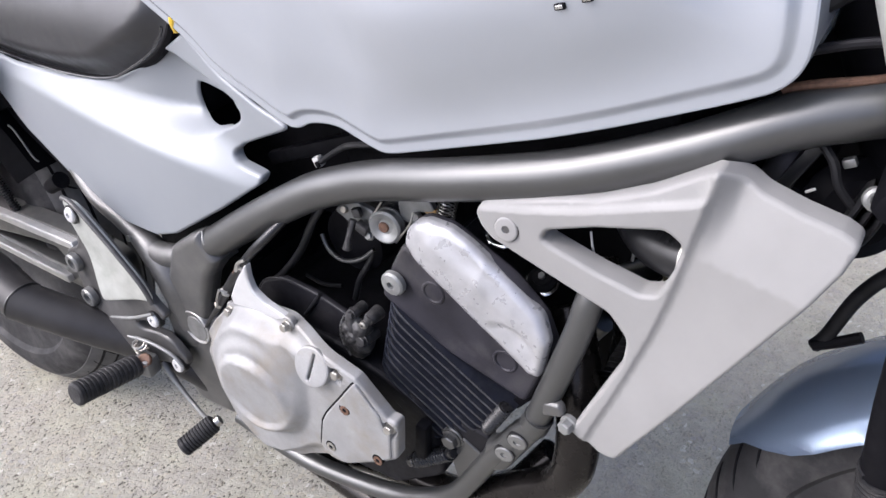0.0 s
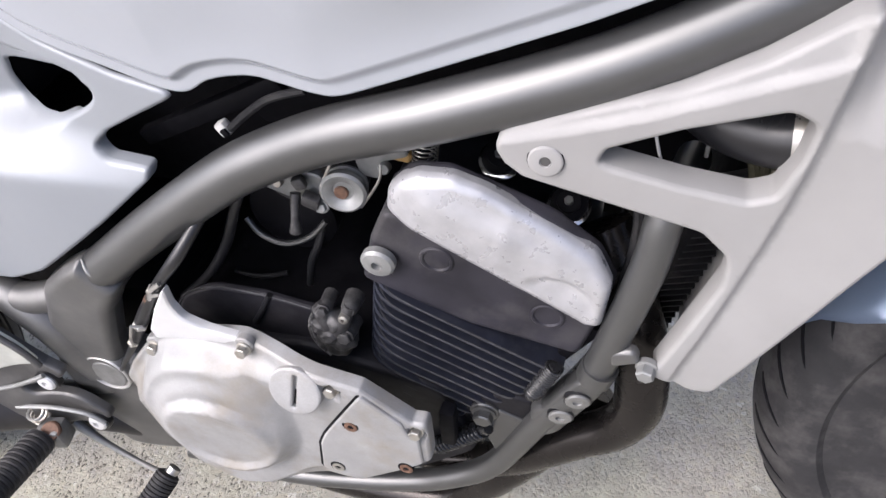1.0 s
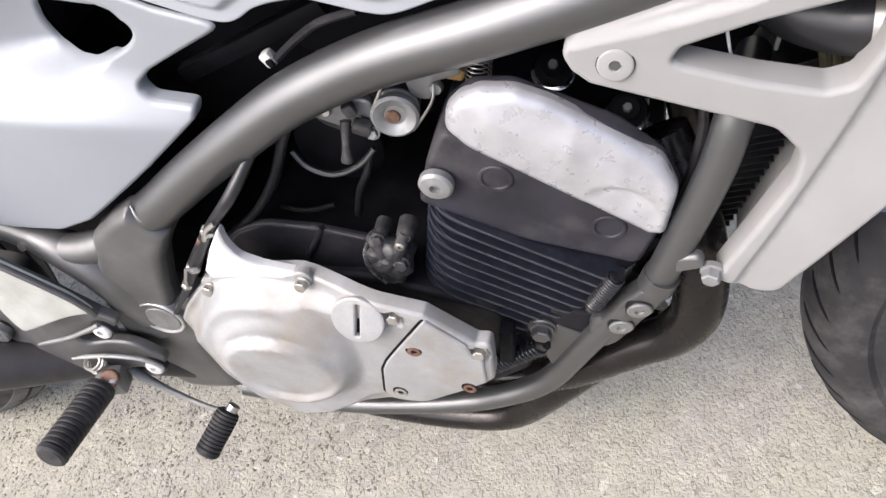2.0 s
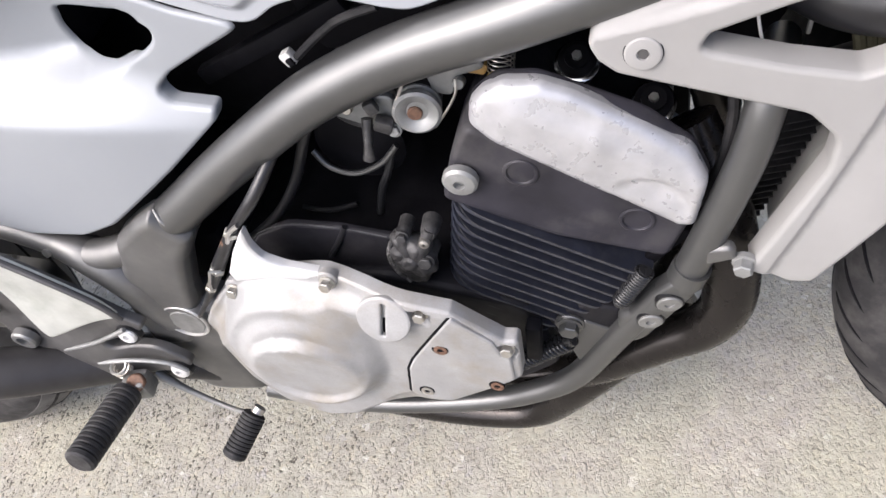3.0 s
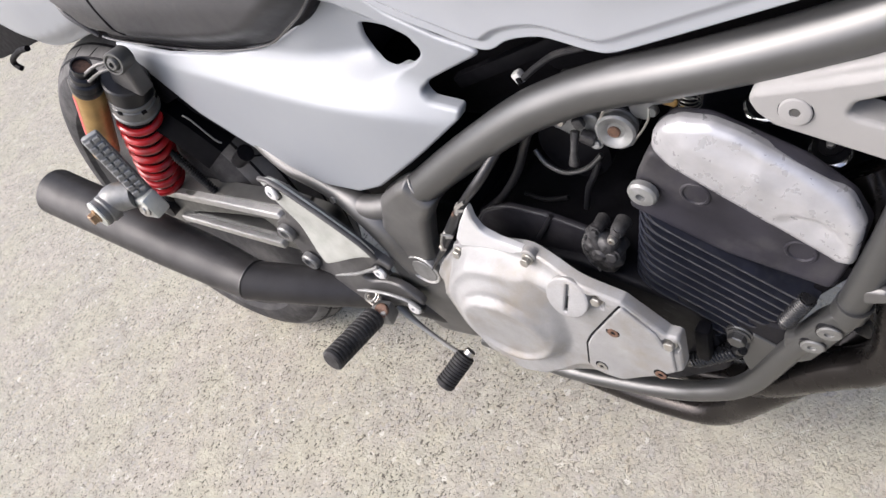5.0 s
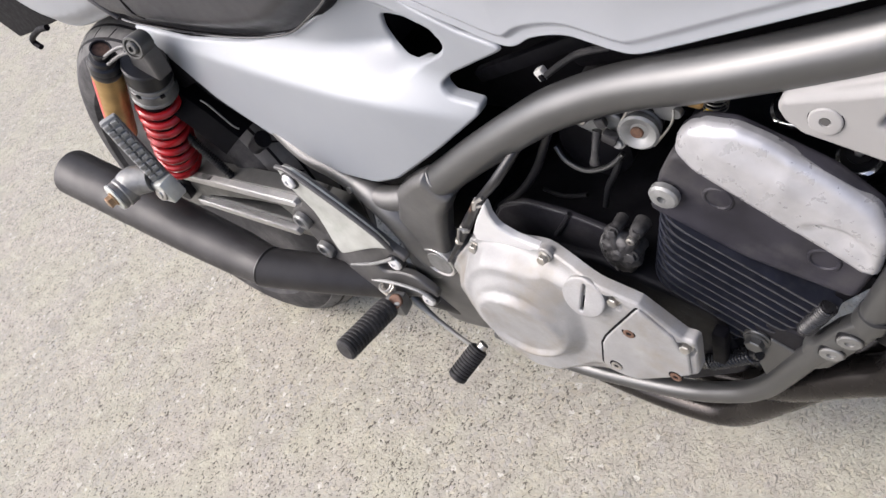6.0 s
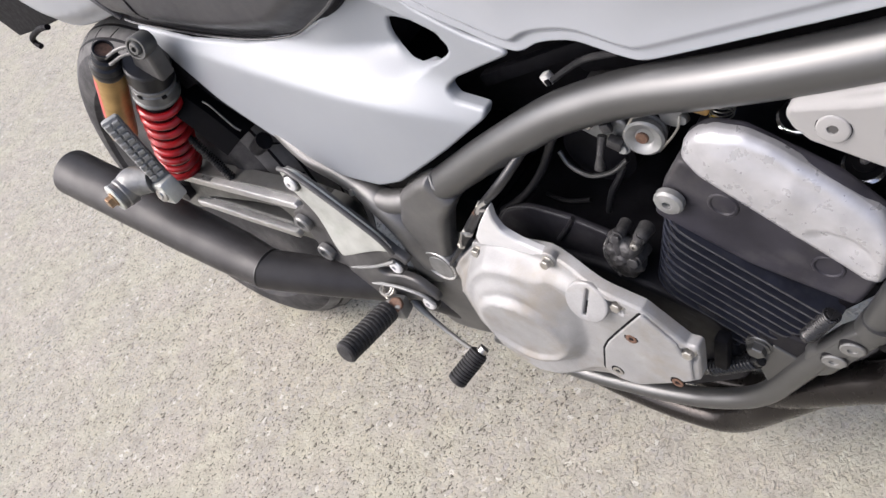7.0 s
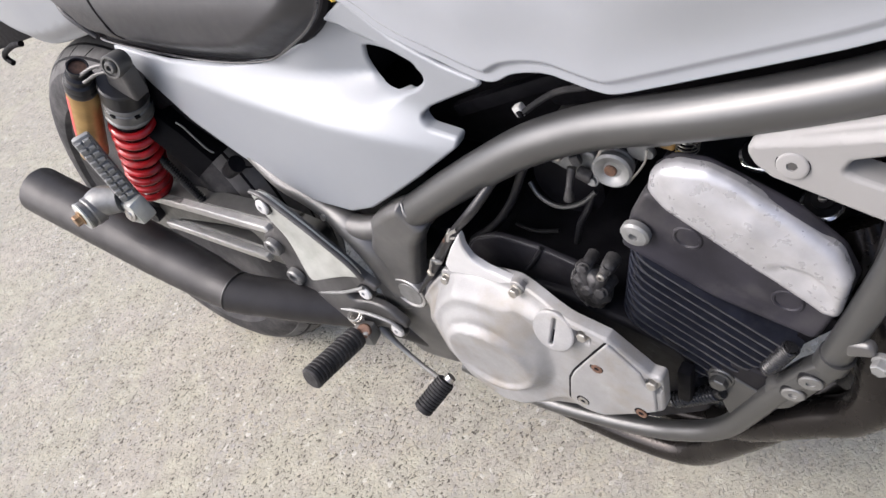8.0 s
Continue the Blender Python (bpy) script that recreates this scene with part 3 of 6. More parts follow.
# ---- fuel tank ----
LIP = [(-0.250, 0.765), (-0.168, 0.720), (-0.135, 0.694), (-0.090, 0.673), (-0.047, 0.6565), (-0.022, 0.6655), (-0.004, 0.6690), (0.012, 0.6690), (0.027, 0.6645), (0.046, 0.6585), (0.062, 0.6572), (0.090, 0.6655), (0.126, 0.6775),
       (0.190, 0.699), (0.222, 0.7105), (0.258, 0.7245), (0.308, 0.7455), (0.332, 0.756), (0.345, 0.763), (0.3545, 0.774), (0.358, 0.789), (0.3565, 0.812), (0.351, 0.845), (0.338, 0.88)]
low = [tuple(p) for p in spline(LIP, 6)]
TANK = [(float(a), float(b)) for a, b in low] + [(0.30, 0.905), (0.10, 0.925), (-0.10, 0.90), (-0.24, 0.83)]
LA = np.array(low[:-1])
LB = np.array(low[1:])


def tank_y(x, z):
    d = gap_to(x, z, LA, LB)
    lip = -0.131 + 0.10 * max(0, x - 0.2) ** 1.3
    bulge = 0.026 * smoothstep(0.012, 0.12, d) * (0.35 + 0.65 * smoothstep(0.045, 0.145, x + 0.55 * (z - 0.72)))
    bulge *= 0.6 + 0.4 * smoothstep(-0.08, 0.01, x)
    over = max(0.0, z - 0.775 - 0.01 * smoothstep(0, 0.2, x)) / 0.15
    y = lip - 0.0050 * smoothstep(0.0078, 0.0165, d) - bulge - 0.003 * smoothstep(0.018, 0.07, d)
    nose = smoothstep(0.24, 0.40, x) * 0.05 * smoothstep(0.014, 0.11, d)
    return y + nose + 0.135 * (1 - math.sqrt(max(0.0, 1 - min(1.0, over) ** 2)))


tank = part("fuel_tank", plate(bmesh.new(), TANK, tank_y, 0.10, 0.0018, res=0.008, back=0.0, rings=(0.0045, 0.0066, 0.0078, 0.0090, 0.0104, 0.0120, 0.0138, 0.0165, 0.021, 0.026)), PAINT, bike, "silver-white painted fuel tank with a pressed seam lip", sharp=50)
part("far_half", mirrored(plate(bmesh.new(), TANK, tank_y, 0.10, 0.0018, res=0.016, back=0.0, rings=(0.008, 0.0125, 0.0165)), 0.0), PAINT, tank)
for k, (bx, bz, w) in enumerate(((0.226, 0.806, 0.012), (0.242, 0.812, 0.012))):
    bm = box(bmesh.new(), (bx, tank_y(bx, bz) - 0.0004, bz), (w * 0.6, 0.0024, 0.004), (0, -15, 0), 0.0008)
    bar = part("badge_bar", bm, BLACK, tank, "dark badge bar with a bright edge")
    part("badge_edge", box(bmesh.new(), (bx, tank_y(bx, bz) - 0.0012, bz), (w * 0.42, 0.0024, 0.0026), (0, -15, 0), 0.0006), CHROME, bar, "bright edge")

# ---- side cover ----
SC = fillet([(-0.047, 0.6545, 0.006), (-0.090, 0.6685, 0.05), (-0.135, 0.690, 0.05), (-0.175, 0.722, 0.006), (-0.222, 0.695, 0.03), (-0.260, 0.674, 0.04), (-0.308, 0.653, 0.05), (-0.39, 0.6435, 0.1),
             (-0.49, 0.645, 0.1), (-0.606, 0.656, 0.004), (-0.575, 0.627, 0.04), (-0.505, 0.562, 0.08), (-0.42, 0.520, 0.1), (-0.32, 0.488, 0.05), (-0.262, 0.489, 0.03), (-0.225, 0.502, 0.03), (-0.15, 0.550, 0.04),
             (-0.099, 0.586, 0.006), (-0.095, 0.595, 0.005), (-0.126, 0.6015, 0.012), (-0.1345, 0.6105, 0.008), (-0.120, 0.621, 0.01), (-0.086, 0.637, 0.02)], 0.004)
SC_HOLE = [(float(a), float(b)) for a, b in spline([(-0.1945, 0.6625), (-0.180, 0.6610), (-0.160, 0.6580), (-0.138, 0.6565), (-0.1195, 0.6575), (-0.1155, 0.6530), (-0.1200, 0.6450), (-0.1340, 0.6365), (-0.1560, 0.6285), (-0.1780, 0.6275), (-0.1950, 0.6340), (-0.1990, 0.6470), (-0.1975, 0.6570)], 5, True)]
RIDGE = [(-0.33, 0.636), (-0.226, 0.617), (-0.189, 0.615), (-0.167, 0.620), (-0.152, 0.627), (-0.119, 0.648)]
BROW = [(-0.25, 0.712), (-0.213, 0.702), (-0.192, 0.697), (-0.165, 0.686), (-0.118, 0.669)]
CREASE = [(-0.62, 0.652), (-0.589, 0.646), (-0.454, 0.627), (-0.334, 0.615), (-0.251, 0.607), (-0.190, 0.600), (-0.153, 0.591), (-0.111, 0.583), (-0.09, 0.580)]


def cover_y(x, z):
    c = soft_at(x, CREASE)
    yc = soft_at(x, [(-0.62, -0.136), (-0.454, -0.148), (-0.334, -0.156), (-0.22, -0.159), (-0.15, -0.150), (-0.09, -0.138)])
    top = soft_at(x, [(-0.62, -0.128), (-0.3, -0.128), (-0.2, -0.124), (-0.12, -0.130), (-0.05, -0.132)])
    k = 0.5 * (1 + math.tanh((z - c) / 0.007))
    below = yc - 0.06 * (c - z)
    above = yc + (top - yc) * smoothstep(-0.012, 0.040, z - c)
    y = below + (above - below) * k
    rise, fall = z - curve_at(x, RIDGE), curve_at(x, BROW) - z
    dip = smoothstep(-0.275, -0.180, x) * (1 - smoothstep(-0.145, -0.110, x)) * smoothstep(-0.004, 0.022, rise) * smoothstep(-0.001, 0.012, fall)
    y += 0.020 * dip
    return y


cover = part("side_cover", plate(bmesh.new(), SC, cover_y, 0.0028, 0.0036, [SC_HOLE], res=0.005, back=lambda x, z: cover_y(x, z) + 0.003 + 0.010 * smoothstep(-0.165, -0.145, x) * smoothstep(0.640, 0.628, z), lines=[[(float(a), float(b) + o) for a, b in spline(CREASE, 16)] for o in (-0.004, 0.0, 0.004)]), COVER_PAINT, bike, "white-silver plastic side cover with a vent hole", sharp=60)
part("far_side_cover", mirrored(plate(bmesh.new(), SC, cover_y, 0.006, 0.0035, [SC_HOLE], res=0.012), -0.02), COVER_PAINT, cover)
UNDER = fillet([(-0.602, 0.650, 0.01), (-0.620, 0.610, 0.02), (-0.565, 0.540, 0.03), (-0.49, 0.492, 0.04), (-0.42, 0.462, 0.01), (-0.40, 0.49, 0.01), (-0.38, 0.56, 0.02), (-0.50, 0.63, 0.02)], 0.008)
part("inner_panel", plate(bmesh.new(), UNDER, -0.128, 0.006, 0.002, res=0.015), BLACK, bike, "black plastic panel under the side cover")

# ---- seat and tail ----
SEAT = [(float(a), float(b)) for a, b in spline([(-0.187, 0.748), (-0.198, 0.722), (-0.224, 0.698), (-0.262, 0.677), (-0.310, 0.6565), (-0.39, 0.6475), (-0.49, 0.6485), (-0.60, 0.657), (-0.625, 0.662)], 5)]
SEAT = [(a, c - 0.0025) for a, c in SEAT]
edge_pts = [(x, -0.1315, z + 0.0015) for x, z in SEAT]
SEAT_OUT = SEAT + [(-0.655, 0.72), (-0.70, 0.80), (-0.50, 0.80), (-0.35, 0.79), (-0.22, 0.80)]
SA, SB = np.array(SEAT[:-1]), np.array(SEAT[1:])


def seat_y(x, z):
    d = gap_to(x, z, SA, SB)
    over = max(0.0, z - 0.70) / 0.10
    return -0.125 - 0.022 * smoothstep(0, 0.035, d) + 0.13 * (1 - math.sqrt(max(0.0, 1 - min(1, over) ** 2)))


seat = part("seat", plate(bmesh.new(), SEAT_OUT, seat_y, 0.10, 0.004, res=0.007, back=0.10, rings=(0.008, 0.013, 0.019)), VINYL, bike, "dark grey vinyl seat with glossy piping")
part("piping", tube(bmesh.new(), edge_pts[4:], 0.0015, 8, 1, False), PIPING, seat, "glossy black piping")
part("seat_skirt", tube(bmesh.new(), [(x, -0.119, z - 0.001) for x, z in SEAT[3:]], 0.006, 8, 1, False), BLACK, seat, "black skirt under the seat")
part("seat_band", tube(bmesh.new(), [(-0.634, -0.131, 0.662), (-0.650, -0.134, 0.684), (-0.666, -0.133, 0.702), (-0.690, -0.118, 0.735)], [0.003, 0.0045, 0.0045, 0.004], 10, 5), VINYL, seat, "grey vinyl seat band")
part("seat_groove", tube(bmesh.new(), [(x, seat_y(x, z) + 0.0008, z) for x, z in ((-0.546, 0.672), (-0.549, 0.685), (-0.553, 0.700), (-0.558, 0.716), (-0.566, 0.735), (-0.575, 0.755))], 0.0022, 8, 4), BLACK, seat, "dark groove across the seat")
part("warning_tag", tube(bmesh.new(), [(-0.182, -0.126, 0.722), (-0.178, -0.128, 0.735), (-0.166, -0.126, 0.752)], [0.003, 0.005, 0.004], 10, 4), YELLOW, seat, "yellow tag at the seat's nose")
part("seat_base", box(bmesh.new(), (-0.42, 0.0, 0.645), (0.44, 0.20, 0.05), (0, 0, 0), 0.01), BLACK, seat)
TAIL = [(float(a), float(b)) for a, b in spline([(-0.632, 0.664), (-0.662, 0.656), (-0.695, 0.649), (-0.740, 0.639), (-0.786, 0.630), (-0.841, 0.623), (-0.90, 0.622), (-0.978, 0.626), (-1.05, 0.633), (-1.16, 0.66)], 5)]
TAIL_OUT = TAIL + [(-1.16, 0.78), (-0.9, 0.80), (-0.76, 0.79), (-0.70, 0.745), (-0.672, 0.708), (-0.650, 0.682)]
TA, TB = np.array(TAIL[:-1]), np.array(TAIL[1:])


def tail_y(x, z):
    d = gap_to(x, z, TA, TB)
    over = max(0.0, z - 0.70) / 0.105
    return -0.112 + 0.05 * smoothstep(-0.8, -1.2, x) - 0.014 * smoothstep(0, 0.03, d) + 0.11 * (1 - math.sqrt(max(0.0, 1 - min(1, over) ** 2)))


part("tail_cowl", plate(bmesh.new(), TAIL_OUT, tail_y, 0.08, 0.004, res=0.012, back=0.09), COVER_PAINT, bike, "white-silver painted tail cowl")
bm = bmesh.new()
plate(bm, fillet([(-1.000, 0.600, 0.004), (-1.02, 0.640, 0.01), (-1.15, 0.66, 0.01), (-1.30, 0.62, 0.01), (-1.23, 0.555, 0.01), (-1.12, 0.575, 0.03)], 0.01), -0.075, 0.15, 0.003, res=0.03)
part("rear_mudguard", bm, BLACK, bike, "black plastic rear mudguard")
part("luggage_hook", tube(bmesh.new(), [(-0.985, -0.100, 0.607), (-1.020, -0.10, 0.602), (-1.055, -0.10, 0.592), (-1.088, -0.10, 0.580), (-1.096, -0.10, 0.570), (-1.084, -0.10, 0.562)], 0.0050, 10, 5), BLACK, bike, "black luggage hook")

# ---- engine ----
engine = bike
bm = bmesh.new()
plate(bm, fillet([(-0.20, 0.39, 0.03), (-0.13, 0.425, 0.03), (-0.02, 0.425, 0.03), (0.09, 0.39, 0.03), (0.11, 0.30, 0.03), (0.04, 0.24, 0.03), (-0.10, 0.225, 0.03), (-0.19, 0.25, 0.03)], 0.01), -0.150, 0.26, 0.006, res=0.02)
part("crankcase", bm, ENGINE, engine, "black crankcase")
CASE = fillet([(-0.150, 0.425, 0.02), (-0.128, 0.460, 0.03), (-0.094, 0.475, 0.03), (-0.050, 0.472, 0.02), (-0.010, 0.462, 0.01), (0.020, 0.455, 0.02), (0.01, 0.40, 0.02), (-0.10, 0.41, 0.02)], 0.005)
part("rear_case", plate(bmesh.new(), CASE, lambda x, z: -0.140 + 0.05 * max(0.0, z - 0.44), 0.006, 0.003, res=0.01), CASE_BLACK, engine, "dusty black rear case")
part("case_edge", tube(bmesh.new(), [(-0.149, -0.1375, 0.427), (-0.128, -0.1375, 0.459), (-0.094, -0.1372, 0.4735), (-0.050, -0.1372, 0.4705), (-0.012, -0.1378, 0.461)], 0.0007, 8, 6), EDGE, engine, "worn edge of the case")
# thin black bar drawn for the shadowed groove in the case
part("case_rib", tube(bmesh.new(), [(-0.044, -0.1372, 0.472), (-0.053, -0.1400, 0.458), (-0.066, -0.1420, 0.440)], 0.0024, 10, 5), CAP_BLACK, engine, "black line for the groove shadow across the case")
# barrel and its fins
cyl = part("cylinder", plate(bmesh.new(), fillet([(0.064, 0.530, 0.008), (0.200, 0.447, 0.008), (0.10, 0.352, 0.01), (0.030, 0.385, 0.01)], 0.01), -0.128, 0.20, 0.006, res=0.02), FIN, engine, "black finned barrel")
U = Vector((0.857, 0, -0.515))
NFIN = 12
for k in range(NFIN):
    f = k / (NFIN - 1)
    left = Vector((0.050, 0, 0.513)) - Vector((0.24, 0, 0.97)) * (0.0120 * k)
    length = 0.158 - 0.072 * f ** 1.3
    bm = bmesh.new()
    nrm = Vector((0.515, 0, 0.857))
    prof = fillet([(0, -0.149, 0.030), (length, -0.149, 0.012), (length, 0.06, 0.01), (0, 0.06, 0.01)], 0.02)
    tops = [bm.verts.new(left + U * a + Vector((0, b, 0)) + nrm * 0.0011) for a, b in prof]
    bots = [bm.verts.new(left + U * a + Vector((0, b, 0)) - nrm * 0.0019) for a, b in prof]
    bm.faces.new(tops)
    bm.faces.new(bots[::-1])
    for i in range(len(prof)):
        j = (i + 1) % len(prof)
        bm.faces.new((tops[i], bots[i], bots[j], tops[j]))
    part("fin", bm, FIN, cyl, smooth=False)
    # a thin pale bar carries the highlight on the fin's front edge
    rim = [left + U * a + Vector((0, b, 0)) + nrm * 0.0009 for a, b in ((0.0005, -0.112), (0.004, -0.130), (0.014, -0.1440), (0.032, -0.1492), (length * 0.6, -0.1493), (length - 0.014, -0.1493))]
    part("worn_edge", tube(bmesh.new(), rim, 0.00055, 6, 4), EDGE, cyl)
HEAD = fillet([(0.074, 0.578, 0.01), (0.058, 0.548, 0.02), (0.046, 0.513, 0.006), (0.060, 0.503, 0.01), (0.120, 0.472, 0.05), (0.196, 0.446, 0.008), (0.212, 0.490, 0.006), (0.150, 0.530, 0.05)], 0.004)
head = part("cylinder_head", plate(bmesh.new(), HEAD, lambda x, z: -0.144 + 0.004 * smoothstep(0.0, 0.03, (x - 0.05) * 0.515 + (z - 0.51) * 0.857), 0.055, 0.005, res=0.006), DUSTY, engine, "black cylinder head")
for x, z in ((0.104, 0.535), (0.176, 0.488)):
    bm = bmesh.new()
    lathe(bm, (x, -0.1345, z), (0, -1, 0), [(0, 0.0122), (0.0060, 0.0122), (0.0068, 0.0112), (0.0068, 0.0098), (0.0054, 0.0088), (0.0054, 0)], 28)
    part("blanking_plug", bm, DUSTY, head)
screw("head_bolt", (0.064, -0.1445, 0.534), (0, -1, 0), 0.0122, 0.006, DRUM, head, "button", "bare alloy washer-headed bolt")
HC = [(0.0745, 0.580, 0.01), (0.082, 0.597, 0.018), (0.098, 0.610, 0.014), (0.123, 0.6095, 0.02), (0.183, 0.578, 0.05), (0.211, 0.551, 0.02), (0.221, 0.525, 0.014), (0.213, 0.486, 0.006), (0.198, 0.488, 0.006)]
headcover = part("head_cover", plate(bmesh.new(), fillet(HC, 0.004), -0.139, 0.012, 0.010, res=0.006), DUSTY, engine, "black head cover")
FACE = fillet([(0.0770, 0.580, 0.008), (0.081, 0.595, 0.010), (0.091, 0.605, 0.012), (0.104, 0.6105, 0.012), (0.125, 0.6085, 0.02), (0.144, 0.600, 0.05), (0.183, 0.5735, 0.05), (0.210, 0.552, 0.02), (0.2195, 0.531, 0.012), (0.213, 0.491, 0.005), (0.201, 0.491, 0.006)], 0.003)


def face_y(x, z):
    a, c = (x - 0.076) * 0.857 - (z - 0.579) * 0.515, (x - 0.076) * 0.515 + (z - 0.579) * 0.857
    dent = 1 - smoothstep(0.72, 1.06, math.hypot((a - 0.126) / 0.0285, (c + 0.001) / 0.0235))
    rise = 0.0065 * smoothstep(-0.004, 0.022, a) * (1 - smoothstep(0.026, 0.050, c))
    ridge = 0.0009 * math.exp(-((a - 0.083 + 0.3 * c) / 0.006) ** 2) * smoothstep(0.004, 0.012, c)
    return -0.143 - rise - ridge + (0.0006 + 0.26 * max(0.0, c)) * dent


part("face_plate", plate(bmesh.new(), FACE, face_y, 0.012, 0.007, res=0.0035), POLISH, headcover, "scuffed bare alloy cover face")
# clutch cover: flange, dome, caps and bolts
FLANGE = fillet([(-0.196, 0.386, 0.008), (-0.182, 0.406, 0.01), (-0.150, 0.440, 0.02), (-0.130, 0.4595, 0.02), (-0.097, 0.463, 0.02), (-0.050, 0.468, 0.02), (-0.015, 0.464, 0.02), (0.020, 0.456, 0.01), (0.047, 0.448, 0.006), (0.081, 0.413, 0.004),
                 (0.092, 0.414, 0.005), (0.089, 0.364, 0.010), (0.070, 0.348, 0.02), (0.022, 0.317, 0.02), (-0.014, 0.303, 0.02), (-0.040, 0.280, 0.03), (-0.070, 0.258, 0.03), (-0.115, 0.246, 0.04), (-0.165, 0.278, 0.04), (-0.188, 0.325, 0.04)], 0.005)
FA = np.array(FLANGE)
FB = np.roll(FA, -1, 0)
CAP_X, CAP_Z = -0.0045, 0.4405
POCKETS = ((0.0225, 0.441), (0.0815, 0.400))


def rim_y(x):
    return -0.179 - 0.018 * smoothstep(-0.06, 0.02, x)


def cover_face(x, z):
    """The clutch cover: a flat rim, a raised body, a round dome with a groove round it and a flat face, and a neck for the filler cap."""
    d = gap_to(x, z, FA, FB)
    level = rim_y(x) - 0.018 * smoothstep(0.006, 0.024, d) * (1 - smoothstep(-0.06, 0.02, x)) - 0.001 * smoothstep(0.003, 0.006, d)
    r = math.hypot(x + 0.094, z - 0.384)
    level += 0.0020 * math.exp(-((r - 0.075) / 0.0075) ** 2) * smoothstep(0.385, 0.41, z)
    level += (-0.206 + 0.10 * (z - 0.39) - level) * (1 - smoothstep(0.058, 0.076, r))
    level -= 0.0048 * (1 - smoothstep(0.046, 0.062, math.hypot(x + 0.092, z - 0.378)))
    level -= (0.0010 + 0.19 * (z - 0.372)) * (1 - smoothstep(0.044, 0.054, math.hypot(x + 0.092, (z - 0.372) * 1.15)))
    for bx, bz in POCKETS:
        level += 0.0085 * (1 - smoothstep(0.0068, 0.0092, math.hypot(x - bx, z - bz)))
    return level + 0.06 * min(0.0, z - 0.40)


clutch = part("clutch_cover", plate(bmesh.new(), FLANGE, cover_face, 0.022, 0.003, res=0.0036, rings=(0.0055, 0.008, 0.011, 0.014, 0.0175, 0.021, 0.0245), back=lambda x, z: rim_y(x) + 0.013 + 0.06 * min(0.0, z - 0.40)), CAST, engine, "bare cast alloy clutch cover with a round dome and brown stains", sharp=60)
tilt = pose(CAP_X, -0.196, CAP_Z, -20, 0, 0)
bm = bmesh.new()
plate(bm, ring_of(0, 0, 0.0212, 40), -0.0065, 0.0095, 0.0015, [fillet([(0.0010, 0.0152, 0.001), (0.0044, 0.0145, 0.001), (-0.0010, -0.0152, 0.001), (-0.0044, -0.0145, 0.001)], 0.003)], res=0.005)
lay = bm.verts.layers.float_vector["slope"]
for v in bm.verts:
    v.co = tilt @ v.co
    v[lay] = tilt.to_3x3() @ v[lay]
cap = part("oil_filler_cap", bm, CAST, clutch, "round alloy filler cap with a slot")
bm = box(bmesh.new(), (0, -0.001, 0), (0.012, 0.001, 0.034), (0, 8, 0), 0)
bm.transform(tilt)
part("slot_floor", bm, BLACK, cap)
SPR = fillet([(0.047, 0.4455, 0.003), (0.003, 0.382, 0.006), (-0.004, 0.368, 0.01), (-0.011, 0.332, 0.006), (-0.006, 0.324, 0.006), (0.022, 0.321, 0.02), (0.068, 0.352, 0.01), (0.083, 0.364, 0.005), (0.084, 0.396, 0.003), (0.077, 0.398, 0.002), (0.0735, 0.4145, 0.003)], 0.003)


def spr_y(x, z):
    return -0.2005 + 0.06 * min(0.0, z - 0.40)


# shifted black plate that draws the dark gap along the cover's edge
part("gasket", plate(bmesh.new(), [(a - 0.0022, c + 0.0004) for a, c in SPR], lambda x, z: spr_y(x, z) + 0.0018, 0.012, 0, res=0.012), BLACK, clutch, "black line for the shaded gap beside the cover plate")
spr = part("sprocket_cover", plate(bmesh.new(), SPR, spr_y, 0.008, 0.0018, res=0.006), CAST, clutch, "separate alloy cover plate with rusty screws")
for x, z, m in ((0.030, 0.402, RUST), (0.004, 0.337, STEEL), (0.067, 0.354, RUST)):
    # black disc draws the dark rim of the counterbore
    part("screw_recess", lathe(bmesh.new(), (x, spr_y(x, z) + 0.003, z), (0, -1, 0.1), [(0, 0.0066), (0.0033, 0.0066), (0.0033, 0)], 24), BLACK, spr)
    screw("cover_screw", (x + 0.0004, spr_y(x, z) + 0.0002, z - 0.0004), (0, -1, 0.1), 0.0054, 0.0014, m, spr, "socket", "rusty cover screw" if m is RUST else "")
for x, y, z in ((0.0225, -0.1915, 0.4410), (0.0815, -0.1925, 0.4000), (-0.047, -0.183, 0.464), (-0.140, -0.178, 0.441)):
    part("bolt_boss", lathe(bmesh.new(), (x, y + 0.016, z), (0, -1, 0.1), [(0.010, 0.0082), (0.0155, 0.0080), (0.0165, 0.0072)], 20), CAST, clutch)
    screw("case_bolt", (x, y - 0.001, z), (0, -1, 0.2), 0.0050, 0.0075, STEEL, clutch, "hex")
LEVER = fillet([(-0.0975, 0.518, 0.002), (-0.118, 0.490, 0.02), (-0.1345, 0.463, 0.003), (-0.133, 0.452, 0.003), (-0.100, 0.458, 0.02), (-0.056, 0.458, 0.003), (-0.051, 0.466, 0.003), (-0.080, 0.4735, 0.02), (-0.0965, 0.483, 0.012), (-0.1000, 0.498, 0.02)], 0.003)
part("cable_bracket", plate(bmesh.new(), LEVER, -0.179, 0.008, 0.002, res=0.005), BRIGHT, engine, "bright alloy cable bracket")
